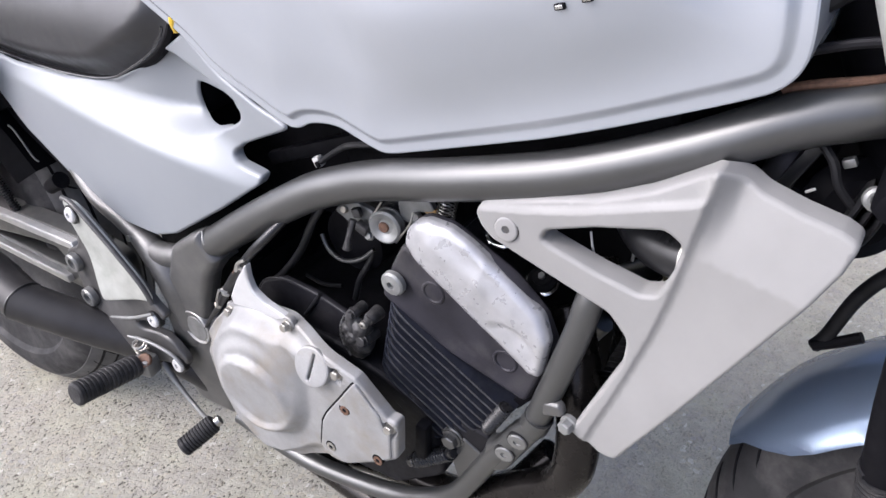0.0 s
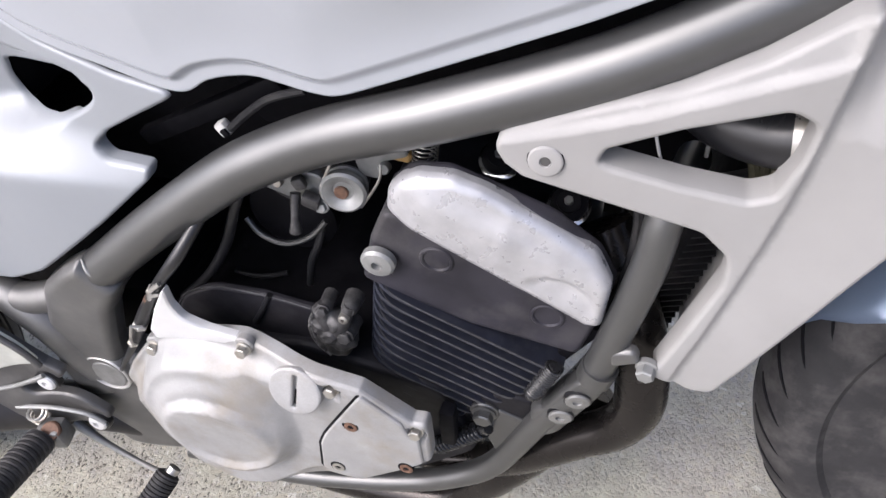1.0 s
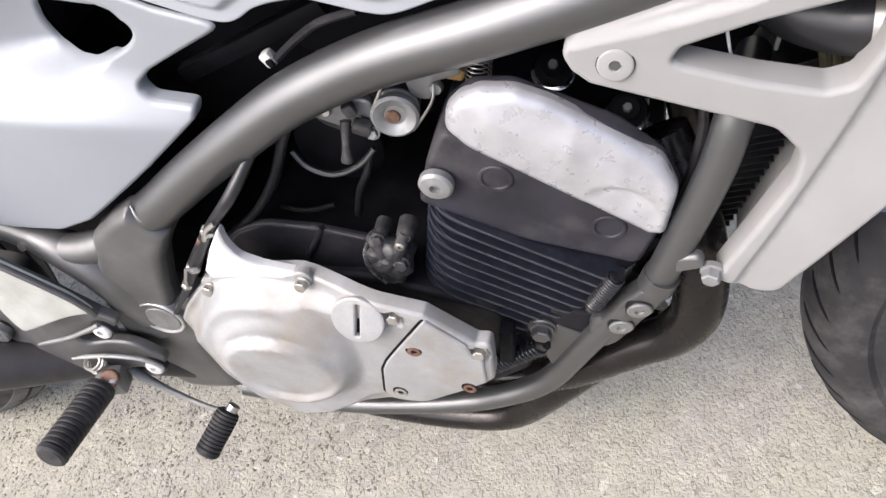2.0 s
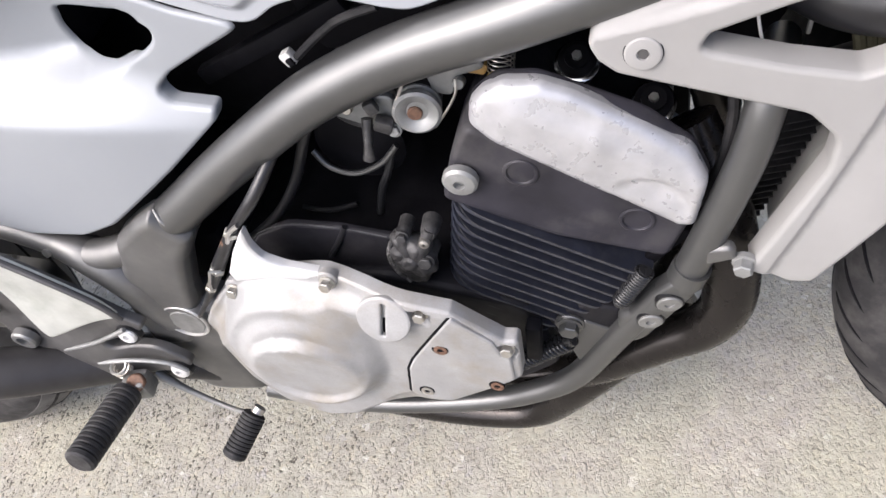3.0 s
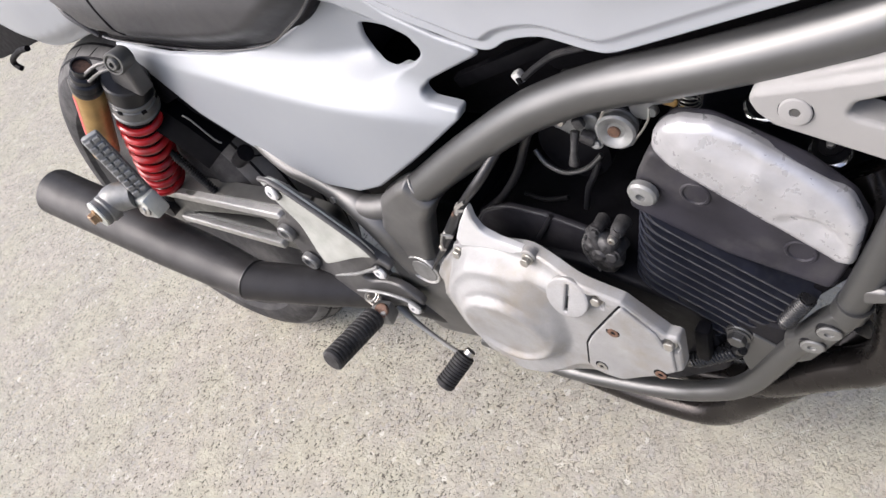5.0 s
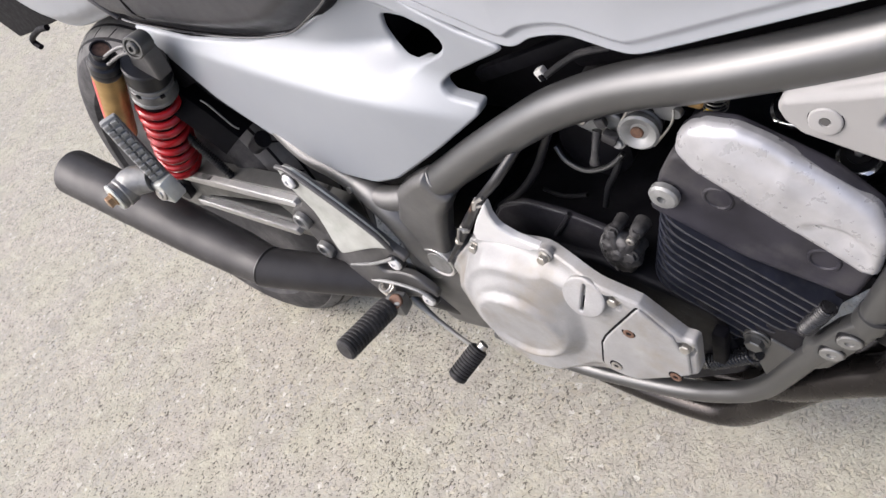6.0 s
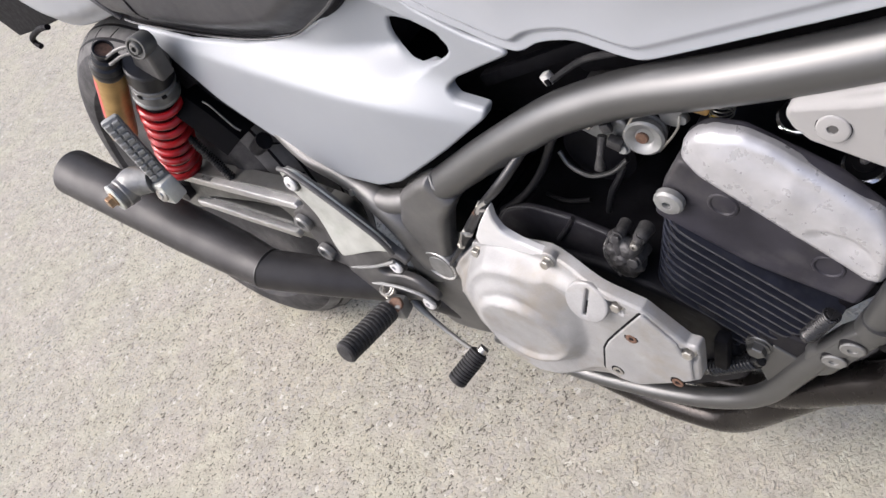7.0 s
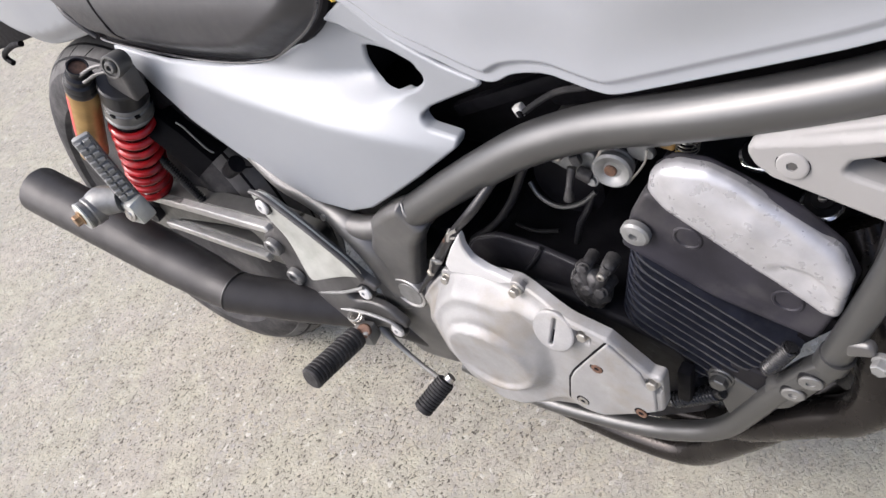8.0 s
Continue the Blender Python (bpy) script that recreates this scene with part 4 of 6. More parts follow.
# small casting between the barrel and the clutch cover
bm = bmesh.new()
bmesh.ops.create_icosphere(bm, subdivisions=5, radius=1.0, matrix=Matrix.Identity(4))
LOBES = ((0.002, -0.141, 0.464, 0.009), (0.013, -0.142, 0.456, 0.011), (-0.001, -0.141, 0.452, 0.011), (0.006, -0.142, 0.444, 0.014), (0.013, -0.143, 0.438, 0.012), (0.000, -0.141, 0.436, 0.012), (0.006, -0.141, 0.426, 0.012))
for v in bm.verts:
    d = v.co.normalized()
    reach = 0.006
    for x, y, z, r in LOBES:
        q = Vector((x - 0.007, y + 0.140, z - 0.447))
        s = q.dot(d)
        h2 = r * r - (q.length_squared - s * s)
        if h2 > 0:
            reach = max(reach, s + math.sqrt(h2))
    v.co = Vector((0.007, -0.140, 0.447)) + d * (reach + 0.0020 * noise.noise(d * 5) + 0.0009 * noise.noise(d * 14))
bmesh.ops.smooth_vert(bm, verts=bm.verts, factor=0.5, use_axis_x=True, use_axis_y=True, use_axis_z=True)
pump = part("pump_casting", bm, CARB, engine, "rough grey alloy casting")
for p, r in (((0.006, -0.136, 0.472), 0.0050), ((0.026, -0.136, 0.473), 0.0062), ((0.019, -0.139, 0.446), 0.0062)):
    part("casting_lobe", lathe(bmesh.new(), p, (0.05, -1, 0.15), [(-0.008, r * 1.25), (0.005, r * 1.1), (0.0085, r * 0.98), (0.0105, r * 0.8), (0.0105, 0)], 24), CARB, pump, "round lobe of the casting")
part("casting_arm", tube(bmesh.new(), [(0.028, -0.143, 0.478), (0.020, -0.146, 0.462), (0.012, -0.147, 0.448)], [0.0045, 0.0055, 0.0065], 14, 5), CARB, pump)
part("casting_arm", tube(bmesh.new(), [(0.005, -0.143, 0.478), (0.004, -0.146, 0.464), (0.006, -0.147, 0.450)], [0.0035, 0.0045, 0.006], 14, 5), CARB, pump)
part("casting_rim", tube(bmesh.new(), [(-0.004, -0.1465, 0.468), (-0.0105, -0.1470, 0.452), (-0.0095, -0.1480, 0.434), (-0.001, -0.1490, 0.418)], [0.0012, 0.0022, 0.0024, 0.0016], 8, 6), FLAKED, pump, "flaking pale rim of the casting")
screw("casting_bolt", (0.0235, -0.1490, 0.470), (0.05, -1, 0.2), 0.0042, 0.004, STEEL, pump, "button")
screw("casting_bolt", (0.019, -0.1500, 0.448), (0.05, -1, 0.2), 0.0056, 0.005, CARB, pump, "hex")
screw("casting_bolt", (0.006, -0.1465, 0.4735), (0.05, -1, 0.2), 0.0042, 0.005, CARB, pump, "hex")
# hoses by the barrel
bm = bmesh.new()
helix(bm, (0.074, -0.154, 0.307), (0.118, -0.152, 0.344), 0.0076, 0.0015, 13, 8, 16)
tube(bm, [(0.066, -0.154, 0.300), (0.122, -0.152, 0.347)], 0.0062, 12, 1, False)
part("ribbed_hose", bm, RIBBED, engine, "ribbed black hose")
bm = bmesh.new()
helix(bm, (0.1625, -0.1505, 0.4050), (0.1805, -0.1475, 0.4400), 0.0062, 0.0011, 14, 8, 14)
tube(bm, [(0.161, -0.151, 0.402), (0.171, -0.149, 0.4215), (0.181, -0.1472, 0.441)], 0.0050, 12, 5)
part("ribbed_hose", bm, RIBBED, engine, "ribbed black hose")
part("hose_guard", box(bmesh.new(), (0.194, -0.128, 0.448), (0.010, 0.010, 0.050), (0, 35, 0), 0.002), BLACK, engine)
part("terminal_block", box(bmesh.new(), (0.092, -0.160, 0.357), (0.013, 0.014, 0.050), (0, 6, 0), 0.003), BLACK, engine)
# carburettor with its cable drum
carb = part("carburettor", lathe(bmesh.new(), (-0.015, -0.06, 0.560), (0.1, -1, 0), [(0, 0.030), (0.030, 0.030), (0.034, 0.026), (0.034, 0)], 32), CARB, engine, "grey alloy carburettor with a cable drum")
part("cable_drum", lathe(bmesh.new(), (0.033, -0.097, 0.566), (0.15, -1, 0.1), [(0.008, 0.0135), (0.009, 0.0160), (0.011, 0.0160), (0.012, 0.0140), (0.0145, 0.0140), (0.016, 0.0168), (0.020, 0.0166), (0.0215, 0.0145), (0.0195, 0.009), (0.018, 0.0075), (0.018, 0)], 36), DRUM, carb, "round cable drum")
screw("drum_nut", (0.034, -0.1145, 0.567), (0.15, -1, 0.1), 0.0052, 0.0025, RUST, carb, "disc")
part("drum_spring", helix(bmesh.new(), (0.032, -0.090, 0.569), (0.034, -0.103, 0.567), 0.0150, 0.0010, 6, 6, 22), CAP_BLACK, carb, "black drum spring")
screw("stay_screw", (0.066, -0.105, 0.583), (0, -1, 0.3), 0.0042, 0.004, DRUM, carb, "disc")
part("stay_casting", plate(bmesh.new(), fillet([(0.070, 0.588, 0.003), (0.083, 0.585, 0.003), (0.086, 0.592, 0.003), (0.076, 0.597, 0.003)], 0.003), -0.103, 0.006, 0.0015, res=0.006), GOLD, carb, "tarnished yellow casting")
part("throttle_arm", plate(bmesh.new(), fillet([(-0.030, 0.565, 0.004), (-0.008, 0.582, 0.006), (0.020, 0.578, 0.006), (0.018, 0.560, 0.006), (-0.005, 0.553, 0.01)], 0.003), -0.112, 0.006, 0.0015, res=0.006), DRUM, carb)
part("idle_screw", tube(bmesh.new(), [(0.000, -0.118, 0.566), (-0.002, -0.126, 0.550), (-0.004, -0.128, 0.538)], [0.004, 0.003, 0.0048], 12, 3), CARB, carb)
part("cable_stay", plate(bmesh.new(), fillet([(0.044, 0.592, 0.004), (0.046, 0.574, 0.006), (0.060, 0.570, 0.006), (0.063, 0.586, 0.006), (0.085, 0.592, 0.004), (0.080, 0.602, 0.004)], 0.003), -0.104, 0.006, 0.0012, res=0.006), DRUM, carb)
part("throttle_cable", tube(bmesh.new(), [(0.066, -0.110, 0.590), (0.065, -0.113, 0.582), (0.060, -0.114, 0.573), (0.052, -0.114, 0.562), (0.044, -0.112, 0.551)], 0.0010, 8, 5), STEEL, carb, "bare steel cable")
part("linkage_block", box(bmesh.new(), (0.011, -0.119, 0.561), (0.013, 0.008, 0.012), (10, 25, 0), 0.002), CARB, carb, "rough grey linkage block")
part("linkage_block", box(bmesh.new(), (0.006, -0.118, 0.576), (0.009, 0.007, 0.010), (0, -15, 10), 0.002), CARB, carb, "rough grey linkage block")
screw("linkage_screw", (-0.014, -0.113, 0.571), (0, -1, 0.3), 0.0038, 0.003, STEEL, carb, "disc")
screw("linkage_screw", (0.016, -0.116, 0.553), (0, -1, 0.3), 0.0042, 0.004, DRUM, carb, "hex")
part("throttle_cable", tube(bmesh.new(), [(0.022, -0.118, 0.574), (0.032, -0.112, 0.592)], 0.0012, 8, 1, False), STEEL, carb)
bm = helix(bmesh.new(), (0.093, -0.100, 0.586), (0.097, -0.098, 0.606), 0.0085, 0.0005, 6, 6, 18)
part("return_spring", bm, STEEL, carb, "black coil spring")
part("cable_end", lathe(bmesh.new(), (0.085, -0.102, 0.582), (0.6, -0.2, 0.5), [(0, 0.002), (0.002, 0.0030), (0.006, 0.0030), (0.008, 0.0015)], 12), YELLOW, carb, "yellow cable end")
part("wire_loop", tube(bmesh.new(), [(-0.065, -0.100, 0.518), (-0.055, -0.104, 0.505), (-0.035, -0.106, 0.499), (-0.012, -0.104, 0.507), (0.004, -0.100, 0.522)], 0.0024, 10, 5), FRAME, carb, "looped grey vent pipe")
part("float_bowl", lathe(bmesh.new(), (-0.03, -0.02, 0.515), (0, -1, 0), [(0, 0.036), (0.070, 0.036), (0.074, 0.030), (0.074, 0)], 28), BLACK, carb, "black float bowl")
part("lower_wire", tube(bmesh.new(), [(-0.100, -0.100, 0.452), (-0.075, -0.103, 0.451), (-0.049, -0.100, 0.456)], 0.0022, 8, 4), CAP_BLACK, carb)
part("drain_hose", tube(bmesh.new(), [(-0.040, -0.100, 0.575), (-0.053, -0.118, 0.551), (-0.077, -0.120, 0.508), (-0.110, -0.120, 0.467), (-0.16, -0.11, 0.42)], 0.0042, 12, 5), CAP_BLACK, carb)
part("overflow_hose", tube(bmesh.new(), [(-0.004, -0.090, 0.512), (-0.012, -0.098, 0.492), (-0.022, -0.10, 0.474), (-0.032, -0.10, 0.445)], 0.0032, 10, 4), CAP_BLACK, carb)
# clutch cable in front of the pivot
cable = part("clutch_cable", tube(bmesh.new(), [(-0.212, -0.172, 0.378), (-0.190, -0.174, 0.405), (-0.171, -0.172, 0.429), (-0.147, -0.170, 0.463), (-0.111, -0.170, 0.509), (-0.077, -0.166, 0.545), (-0.05, -0.12, 0.58)],
                                   [0.002, 0.0024, 0.0038, 0.0056, 0.0042, 0.0050, 0.0035], 12, 5), CAP_BLACK, engine, "black clutch cable with a rubber boot")
for q, r in (((-0.170, -0.1735, 0.4315), 0.0050), ((-0.152, -0.1715, 0.4560), 0.0066), ((-0.116, -0.1712, 0.5030), 0.0058)):
    part("cable_nut", lathe(bmesh.new(), q, (0.62, 0.0, 0.78), [(0, r * 0.8), (0.0010, r), (0.0045, r), (0.0055, r * 0.8)], 6), STEEL, cable, "zinc adjuster nut")
part("cable_sleeve", tube(bmesh.new(), [(-0.141, -0.1705, 0.4715), (-0.132, -0.1702, 0.483), (-0.123, -0.170, 0.4945)], 0.0048, 12, 3), RUST, cable, "rusty cable sleeve")
part("cable_clip", tube(bmesh.new(), [(-0.165, -0.178, 0.436), (-0.158, -0.181, 0.450), (-0.150, -0.180, 0.466), (-0.143, -0.176, 0.462)], 0.0013, 6, 1, False), STEEL, cable)
part("cable_clip", tube(bmesh.new(), [(-0.118, -0.176, 0.500), (-0.110, -0.178, 0.513), (-0.100, -0.176, 0.520)], 0.0018, 6, 3), STEEL, cable)

# ---- dark middle: air box, battery tray, wiring and added black backing ----
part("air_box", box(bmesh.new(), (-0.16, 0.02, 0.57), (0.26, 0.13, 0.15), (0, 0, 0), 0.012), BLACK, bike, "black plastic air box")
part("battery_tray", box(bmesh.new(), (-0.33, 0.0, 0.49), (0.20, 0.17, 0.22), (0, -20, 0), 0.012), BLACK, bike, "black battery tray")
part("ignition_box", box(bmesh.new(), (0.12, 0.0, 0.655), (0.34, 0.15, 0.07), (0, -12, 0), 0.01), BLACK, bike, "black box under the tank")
# added black sheet that keeps the view through the engine dark
part("inner_engine_panel", box(bmesh.new(), (-0.10, 0.06, 0.45), (0.62, 0.02, 0.40), (0, 0, 0), 0.006), BLACK, bike, "added black backing behind the carburettor")
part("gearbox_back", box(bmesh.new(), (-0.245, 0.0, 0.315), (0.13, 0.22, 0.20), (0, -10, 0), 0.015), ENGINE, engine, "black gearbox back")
bm = bmesh.new()
arc = []
for i in range(19):
    a = radians(35 + 165 * i / 18)
    arc.append([bm.verts.new((-0.796 + 0.328 * math.cos(a) * (1.0 if j in (1, 2) else 0.93), -0.078 + yy, 0.304 + 0.328 * math.sin(a) * (1.0 if j in (1, 2) else 0.93))) for j, yy in enumerate((-0.09, -0.07, 0.07, 0.09))])
arc = [r for r in arc if r[1].co.x > -0.62]
keep = {v for r in arc for v in r}
bmesh.ops.delete(bm, geom=[v for v in bm.verts if v not in keep], context="VERTS")
for a, b in zip(arc, arc[1:]):
    for j in range(3):
        bm.faces.new((a[j], b[j], b[j + 1], a[j + 1]))
bmesh.ops.solidify(bm, geom=bm.faces[:], thickness=0.003)
part("inner_mudguard", bm, BLACK, bike, "black inner mudguard over the rear tyre")
rail = part("inner_rail", box(bmesh.new(), (-0.065, -0.088, 0.612), (0.14, 0.012, 0.014), (0, -22, 0), 0.003), BLACK, bike, "black inner rail")
part("connector", box(bmesh.new(), (-0.041, -0.110, 0.614), (0.009, 0.008, 0.011), (0, -25, 0), 0.002), WHITE, bike, "white wiring connector")
part("connector_lock", box(bmesh.new(), (-0.039, -0.1135, 0.613), (0.005, 0.004, 0.006), (0, -25, 0), 0.001), BLACK, bike)
part("tank_wire", tube(bmesh.new(), [(-0.030, -0.118, 0.620), (-0.012, -0.120, 0.634), (0.010, -0.122, 0.648), (0.036, -0.122, 0.655)], 0.0028, 8, 5), RUBBER, bike)

# ---- exhaust ----
header = part("exhaust_header", tube(bmesh.new(), [(0.205, -0.080, 0.520), (0.229, -0.105, 0.468), (0.240, -0.121, 0.415), (0.239, -0.128, 0.372), (0.223, -0.130, 0.341), (0.196, -0.130, 0.318), (0.164, -0.130, 0.290), (0.130, -0.128, 0.259), (0.085, -0.122, 0.230), (0.01, -0.112, 0.212), (-0.09, -0.11, 0.20)],
                                          [0.021, 0.021, 0.0205, 0.0200, 0.0190, 0.0185, 0.0185, 0.0185, 0.0185, 0.0185, 0.0185], 28, 6), HEADER, bike, "browned steel exhaust header")
part("exhaust_header", tube(bmesh.new(), [(0.204, -0.092, 0.335), (0.172, -0.118, 0.287), (0.120, -0.130, 0.225), (0.075, -0.130, 0.165), (0.030, -0.130, 0.145), (-0.05, -0.13, 0.145), (-0.16, -0.13, 0.17)], 0.0175, 24, 6), HEADER, bike, "browned lower exhaust header")
part("exhaust_header", tube(bmesh.new(), [(0.205, 0.02, 0.52), (0.232, 0.02, 0.42), (0.20, -0.02, 0.27), (0.08, -0.06, 0.15), (-0.05, -0.08, 0.145), (-0.16, -0.12, 0.17)], 0.0185, 16, 6), HEADER, bike)
part("link_pipe", tube(bmesh.new(), [(-0.14, -0.13, 0.17), (-0.22, -0.138, 0.225), (-0.312, -0.166, 0.287), (-0.40, -0.216, 0.336), (-0.476, -0.2535, 0.3715)], [0.02, 0.022, 0.0245, 0.0255, 0.0265], 28, 6), EXHAUST, bike, "matt black link pipe")
muf = part("muffler", lathe(bmesh.new(), (-0.468, -0.2500, 0.3690), (-0.367, -0.014, 0.112), [(0.0, 0.0262), (0.001, 0.0276), (0.003, 0.0276), (0.0045, 0.0268), (0.05, 0.0310), (0.14, 0.0335), (0.35, 0.0345), (0.378, 0.0345), (0.3785, 0.032), (0.30, 0.031), (0.30, 0)], 40), EXHAUST, bike, "matt black megaphone muffler")

ma = Vector((-0.367, -0.014, 0.112)).normalized()
part("weld_line", lathe(bmesh.new(), Vector((-0.468, -0.2500, 0.3690)) + ma * 0.0015, ma, [(0, 0.0270), (0.0003, 0.0278), (0.0009, 0.0278), (0.0012, 0.0270)], 40), FRAME, muf, "fine bright weld line")

# ---- rear suspension, swingarm, pegs ----
ARM = fillet([(-0.425, 0.430, 0.02), (-0.58, 0.421, 0.05), (-0.75, 0.412, 0.02), (-0.85, 0.37, 0.03), (-0.85, 0.30, 0.02), (-0.76, 0.318, 0.03), (-0.70, 0.332, 0.03), (-0.60, 0.333, 0.05), (-0.48, 0.332, 0.04), (-0.41, 0.33, 0.02), (-0.372, 0.34, 0.02), (-0.362, 0.42, 0.02)], 0.008)
SLOT = fillet([(-0.715, 0.3565, 0.004), (-0.66, 0.368, 0.02), (-0.56, 0.386, 0.02), (-0.505, 0.392, 0.006), (-0.492, 0.378, 0.006), (-0.505, 0.3565, 0.006)], 0.006)
arm = part("swingarm", plate(bmesh.new(), ARM, -0.172, 0.030, 0.006, [SLOT], res=0.014), SWING, bike, "grey alloy swingarm with a long slot")
for rib in ([(-0.748, 0.413, 0.003), (-0.600, 0.4205, 0.05), (-0.440, 0.4275, 0.004), (-0.434, 0.4165, 0.004), (-0.600, 0.4080, 0.05), (-0.748, 0.4010, 0.003)],
            [(-0.735, 0.3545, 0.003), (-0.600, 0.3545, 0.02), (-0.492, 0.3545, 0.004), (-0.488, 0.3435, 0.003), (-0.600, 0.3425, 0.02), (-0.735, 0.3430, 0.003)]):
    part("arm_rib", plate(bmesh.new(), fillet(rib, 0.006), -0.181, 0.012, 0.002, res=0.02), RIB, arm, "bright machined rib")
part("left_arm", box(bmesh.new(), (-0.60, 0.06, 0.36), (0.46, 0.03, 0.06), (0, 4, 0), 0.006), SWING, arm)
HEEL = fillet([(-0.376, 0.522, 0.008), (-0.352, 0.522, 0.010), (-0.312, 0.484, 0.04), (-0.270, 0.440, 0.04), (-0.262, 0.416, 0.006), (-0.345, 0.393, 0.006), (-0.362, 0.452, 0.05), (-0.376, 0.490, 0.03)], 0.004)
HANGER = fillet([(-0.392, 0.512, 0.008), (-0.388, 0.450, 0.04), (-0.436, 0.424, 0.012), (-0.436, 0.404, 0.012), (-0.422, 0.378, 0.012), (-0.410, 0.356, 0.010), (-0.388, 0.352, 0.010), (-0.372, 0.352, 0.01), (-0.352, 0.318, 0.01), (-0.32, 0.300, 0.012), (-0.255, 0.305, 0.01), (-0.240, 0.325, 0.012),
                 (-0.262, 0.352, 0.03), (-0.310, 0.352, 0.02), (-0.318, 0.362, 0.01), (-0.275, 0.372, 0.012), (-0.254, 0.390, 0.010), (-0.270, 0.402, 0.008), (-0.30, 0.44, 0.03), (-0.36, 0.50, 0.03)], 0.005)


def hanger_y(x, z):
    return -0.191 - 0.014 * smoothstep(0.40, 0.33, z) * smoothstep(-0.28, -0.34, x)


hanger = part("footrest_hanger", plate(bmesh.new(), HANGER, hanger_y, 0.010, 0.003, res=0.008), HANGER_PAINT, bike, "dark grey footrest hanger")
part("heel_plate", plate(bmesh.new(), HEEL, lambda x, z: -0.199 - 0.012 * smoothstep(0.46, 0.39, z) * smoothstep(-0.28, -0.35, x), 0.006, 0.002, res=0.007), SCUFFED, hanger, "scuffed bare alloy heel plate")
part("heel_rim", tube(bmesh.new(), [(-0.372, -0.199, 0.525), (-0.350, -0.200, 0.522), (-0.310, -0.200, 0.487), (-0.268, -0.200, 0.442), (-0.257, -0.200, 0.416)], 0.0030, 10, 5), HANGER_PAINT, hanger, "dark rim of the heel plate")
for p in ((-0.362, -0.2000, 0.506), (-0.2765, -0.1935, 0.380), (-0.2565, -0.1935, 0.316)):
    # black disc in place of a shaded recess round the bolt
    part("bolt_recess", lathe(bmesh.new(), p, (0, -1, 0.1), [(-0.006, 0.0118), (0.0010, 0.0118), (0.0010, 0)], 28), CAP_BLACK, hanger)
    screw("hanger_bolt", p, (0, -1, 0.15), 0.0095, 0.005, BRIGHT, hanger, "button", "bright socket-headed bolt")
for p in ((-0.413, -0.192, 0.417), (-0.397, -0.197, 0.372)):
    part("threaded_eye", lathe(bmesh.new(), p, (0, -1, 0), [(0, 0.013), (0.007, 0.013), (0.009, 0.0115), (0.009, 0.007), (0.002, 0.0065), (0.002, 0)], 24), PEG_ALLOY, hanger)
part("hanger_rib", tube(bmesh.new(), [(-0.365, -0.200, 0.352), (-0.32, -0.199, 0.368), (-0.272, -0.196, 0.392)], 0.0022, 10, 4), DRUM, hanger)
part("hanger_rib", tube(bmesh.new(), [(-0.335, -0.203, 0.335), (-0.295, -0.200, 0.340), (-0.262, -0.196, 0.332), (-0.247, -0.195, 0.318)], 0.0024, 10, 4), DRUM, hanger)


def peg(name, root, tip, r, ribs, parent, label, knuckle=True):
    """A ribbed rubber footrest from root to tip."""
    root, tip = Vector(root), Vector(tip)
    L = (tip - root).length
    prof = [(0, r * 0.7), (0.002, r * 0.95)]
    for i in range(ribs):
        a = 0.004 + (L - 0.012) * i / ribs
        b = (L - 0.012) / ribs
        prof += [(a, r * 0.92), (a + b * 0.22, r), (a + b * 0.75, r), (a + b * 0.97, r * 0.92)]
    prof += [(L - 0.006, r * 1.02), (L - 0.002, r * 0.98), (L, r * 0.8), (L, 0)]
    return part(name, lathe(bmesh.new(), root, tip - root, prof, 24), PEG_RUBBER, parent, label)


rest = new("rider_footrest")
rest.parent = bike
tagged(rest, label="rider's folding footrest with ribbed black rubber")
peg("rubber", (-0.3045, -0.220, 0.3145), (-0.303, -0.302, 0.3345), 0.0148, 13, rest, "ribbed black footrest rubber")
part("knuckle", box(bmesh.new(), (-0.301, -0.210, 0.309), (0.026, 0.022, 0.026), (0, 0, 10), 0.004), PEG_ALLOY, rest, "dull steel knuckle")
screw("hinge_pin", (-0.296, -0.2135, 0.3195), (0.30, -0.50, 0.80), 0.0092, 0.004, RUST, rest, "disc", "rusty hinge pin")
part("return_spring", helix(bmesh.new(), (-0.317, -0.200, 0.316), (-0.312, -0.205, 0.336), 0.008, 0.0016, 3, 6, 14), STEEL, rest)
pedal = new("brake_pedal")
pedal.parent = bike
tagged(pedal, label="thin steel brake pedal with a ribbed rubber tip")
part("pedal_arm", tube(bmesh.new(), [(-0.300, -0.190, 0.296), (-0.275, -0.194, 0.272), (-0.243, -0.199, 0.255), (-0.215, -0.205, 0.255), (-0.192, -0.209, 0.262)], [0.0060, 0.0034, 0.0028, 0.0026, 0.0030], 12, 6), PEG_ALLOY, pedal, "curved steel pedal arm")
peg("pedal_rubber", (-0.1925, -0.209, 0.2645), (-0.2105, -0.250, 0.2465), 0.0122, 9, pedal, "ribbed black pedal rubber")
part("pedal_pin", tube(bmesh.new(), [(-0.188, -0.204, 0.267), (-0.194, -0.214, 0.262)], 0.0065, 12, 1, False), STEEL, pedal)
shock = new("shock_absorber")
shock.parent = bike
tagged(shock, label="rear shock absorber with red spring and gold reservoir")
S0, S1 = Vector((-0.548, -0.165, 0.660)), Vector((-0.752, -0.168, 0.372))
sd = (S1 - S0).normalized()
part("damper_body", lathe(bmesh.new(), S0 + sd * 0.055, sd, [(0, 0.02), (0.01, 0.022), (0.18, 0.022), (0.19, 0.012), (0.29, 0.011)], 28), BLACK, shock)
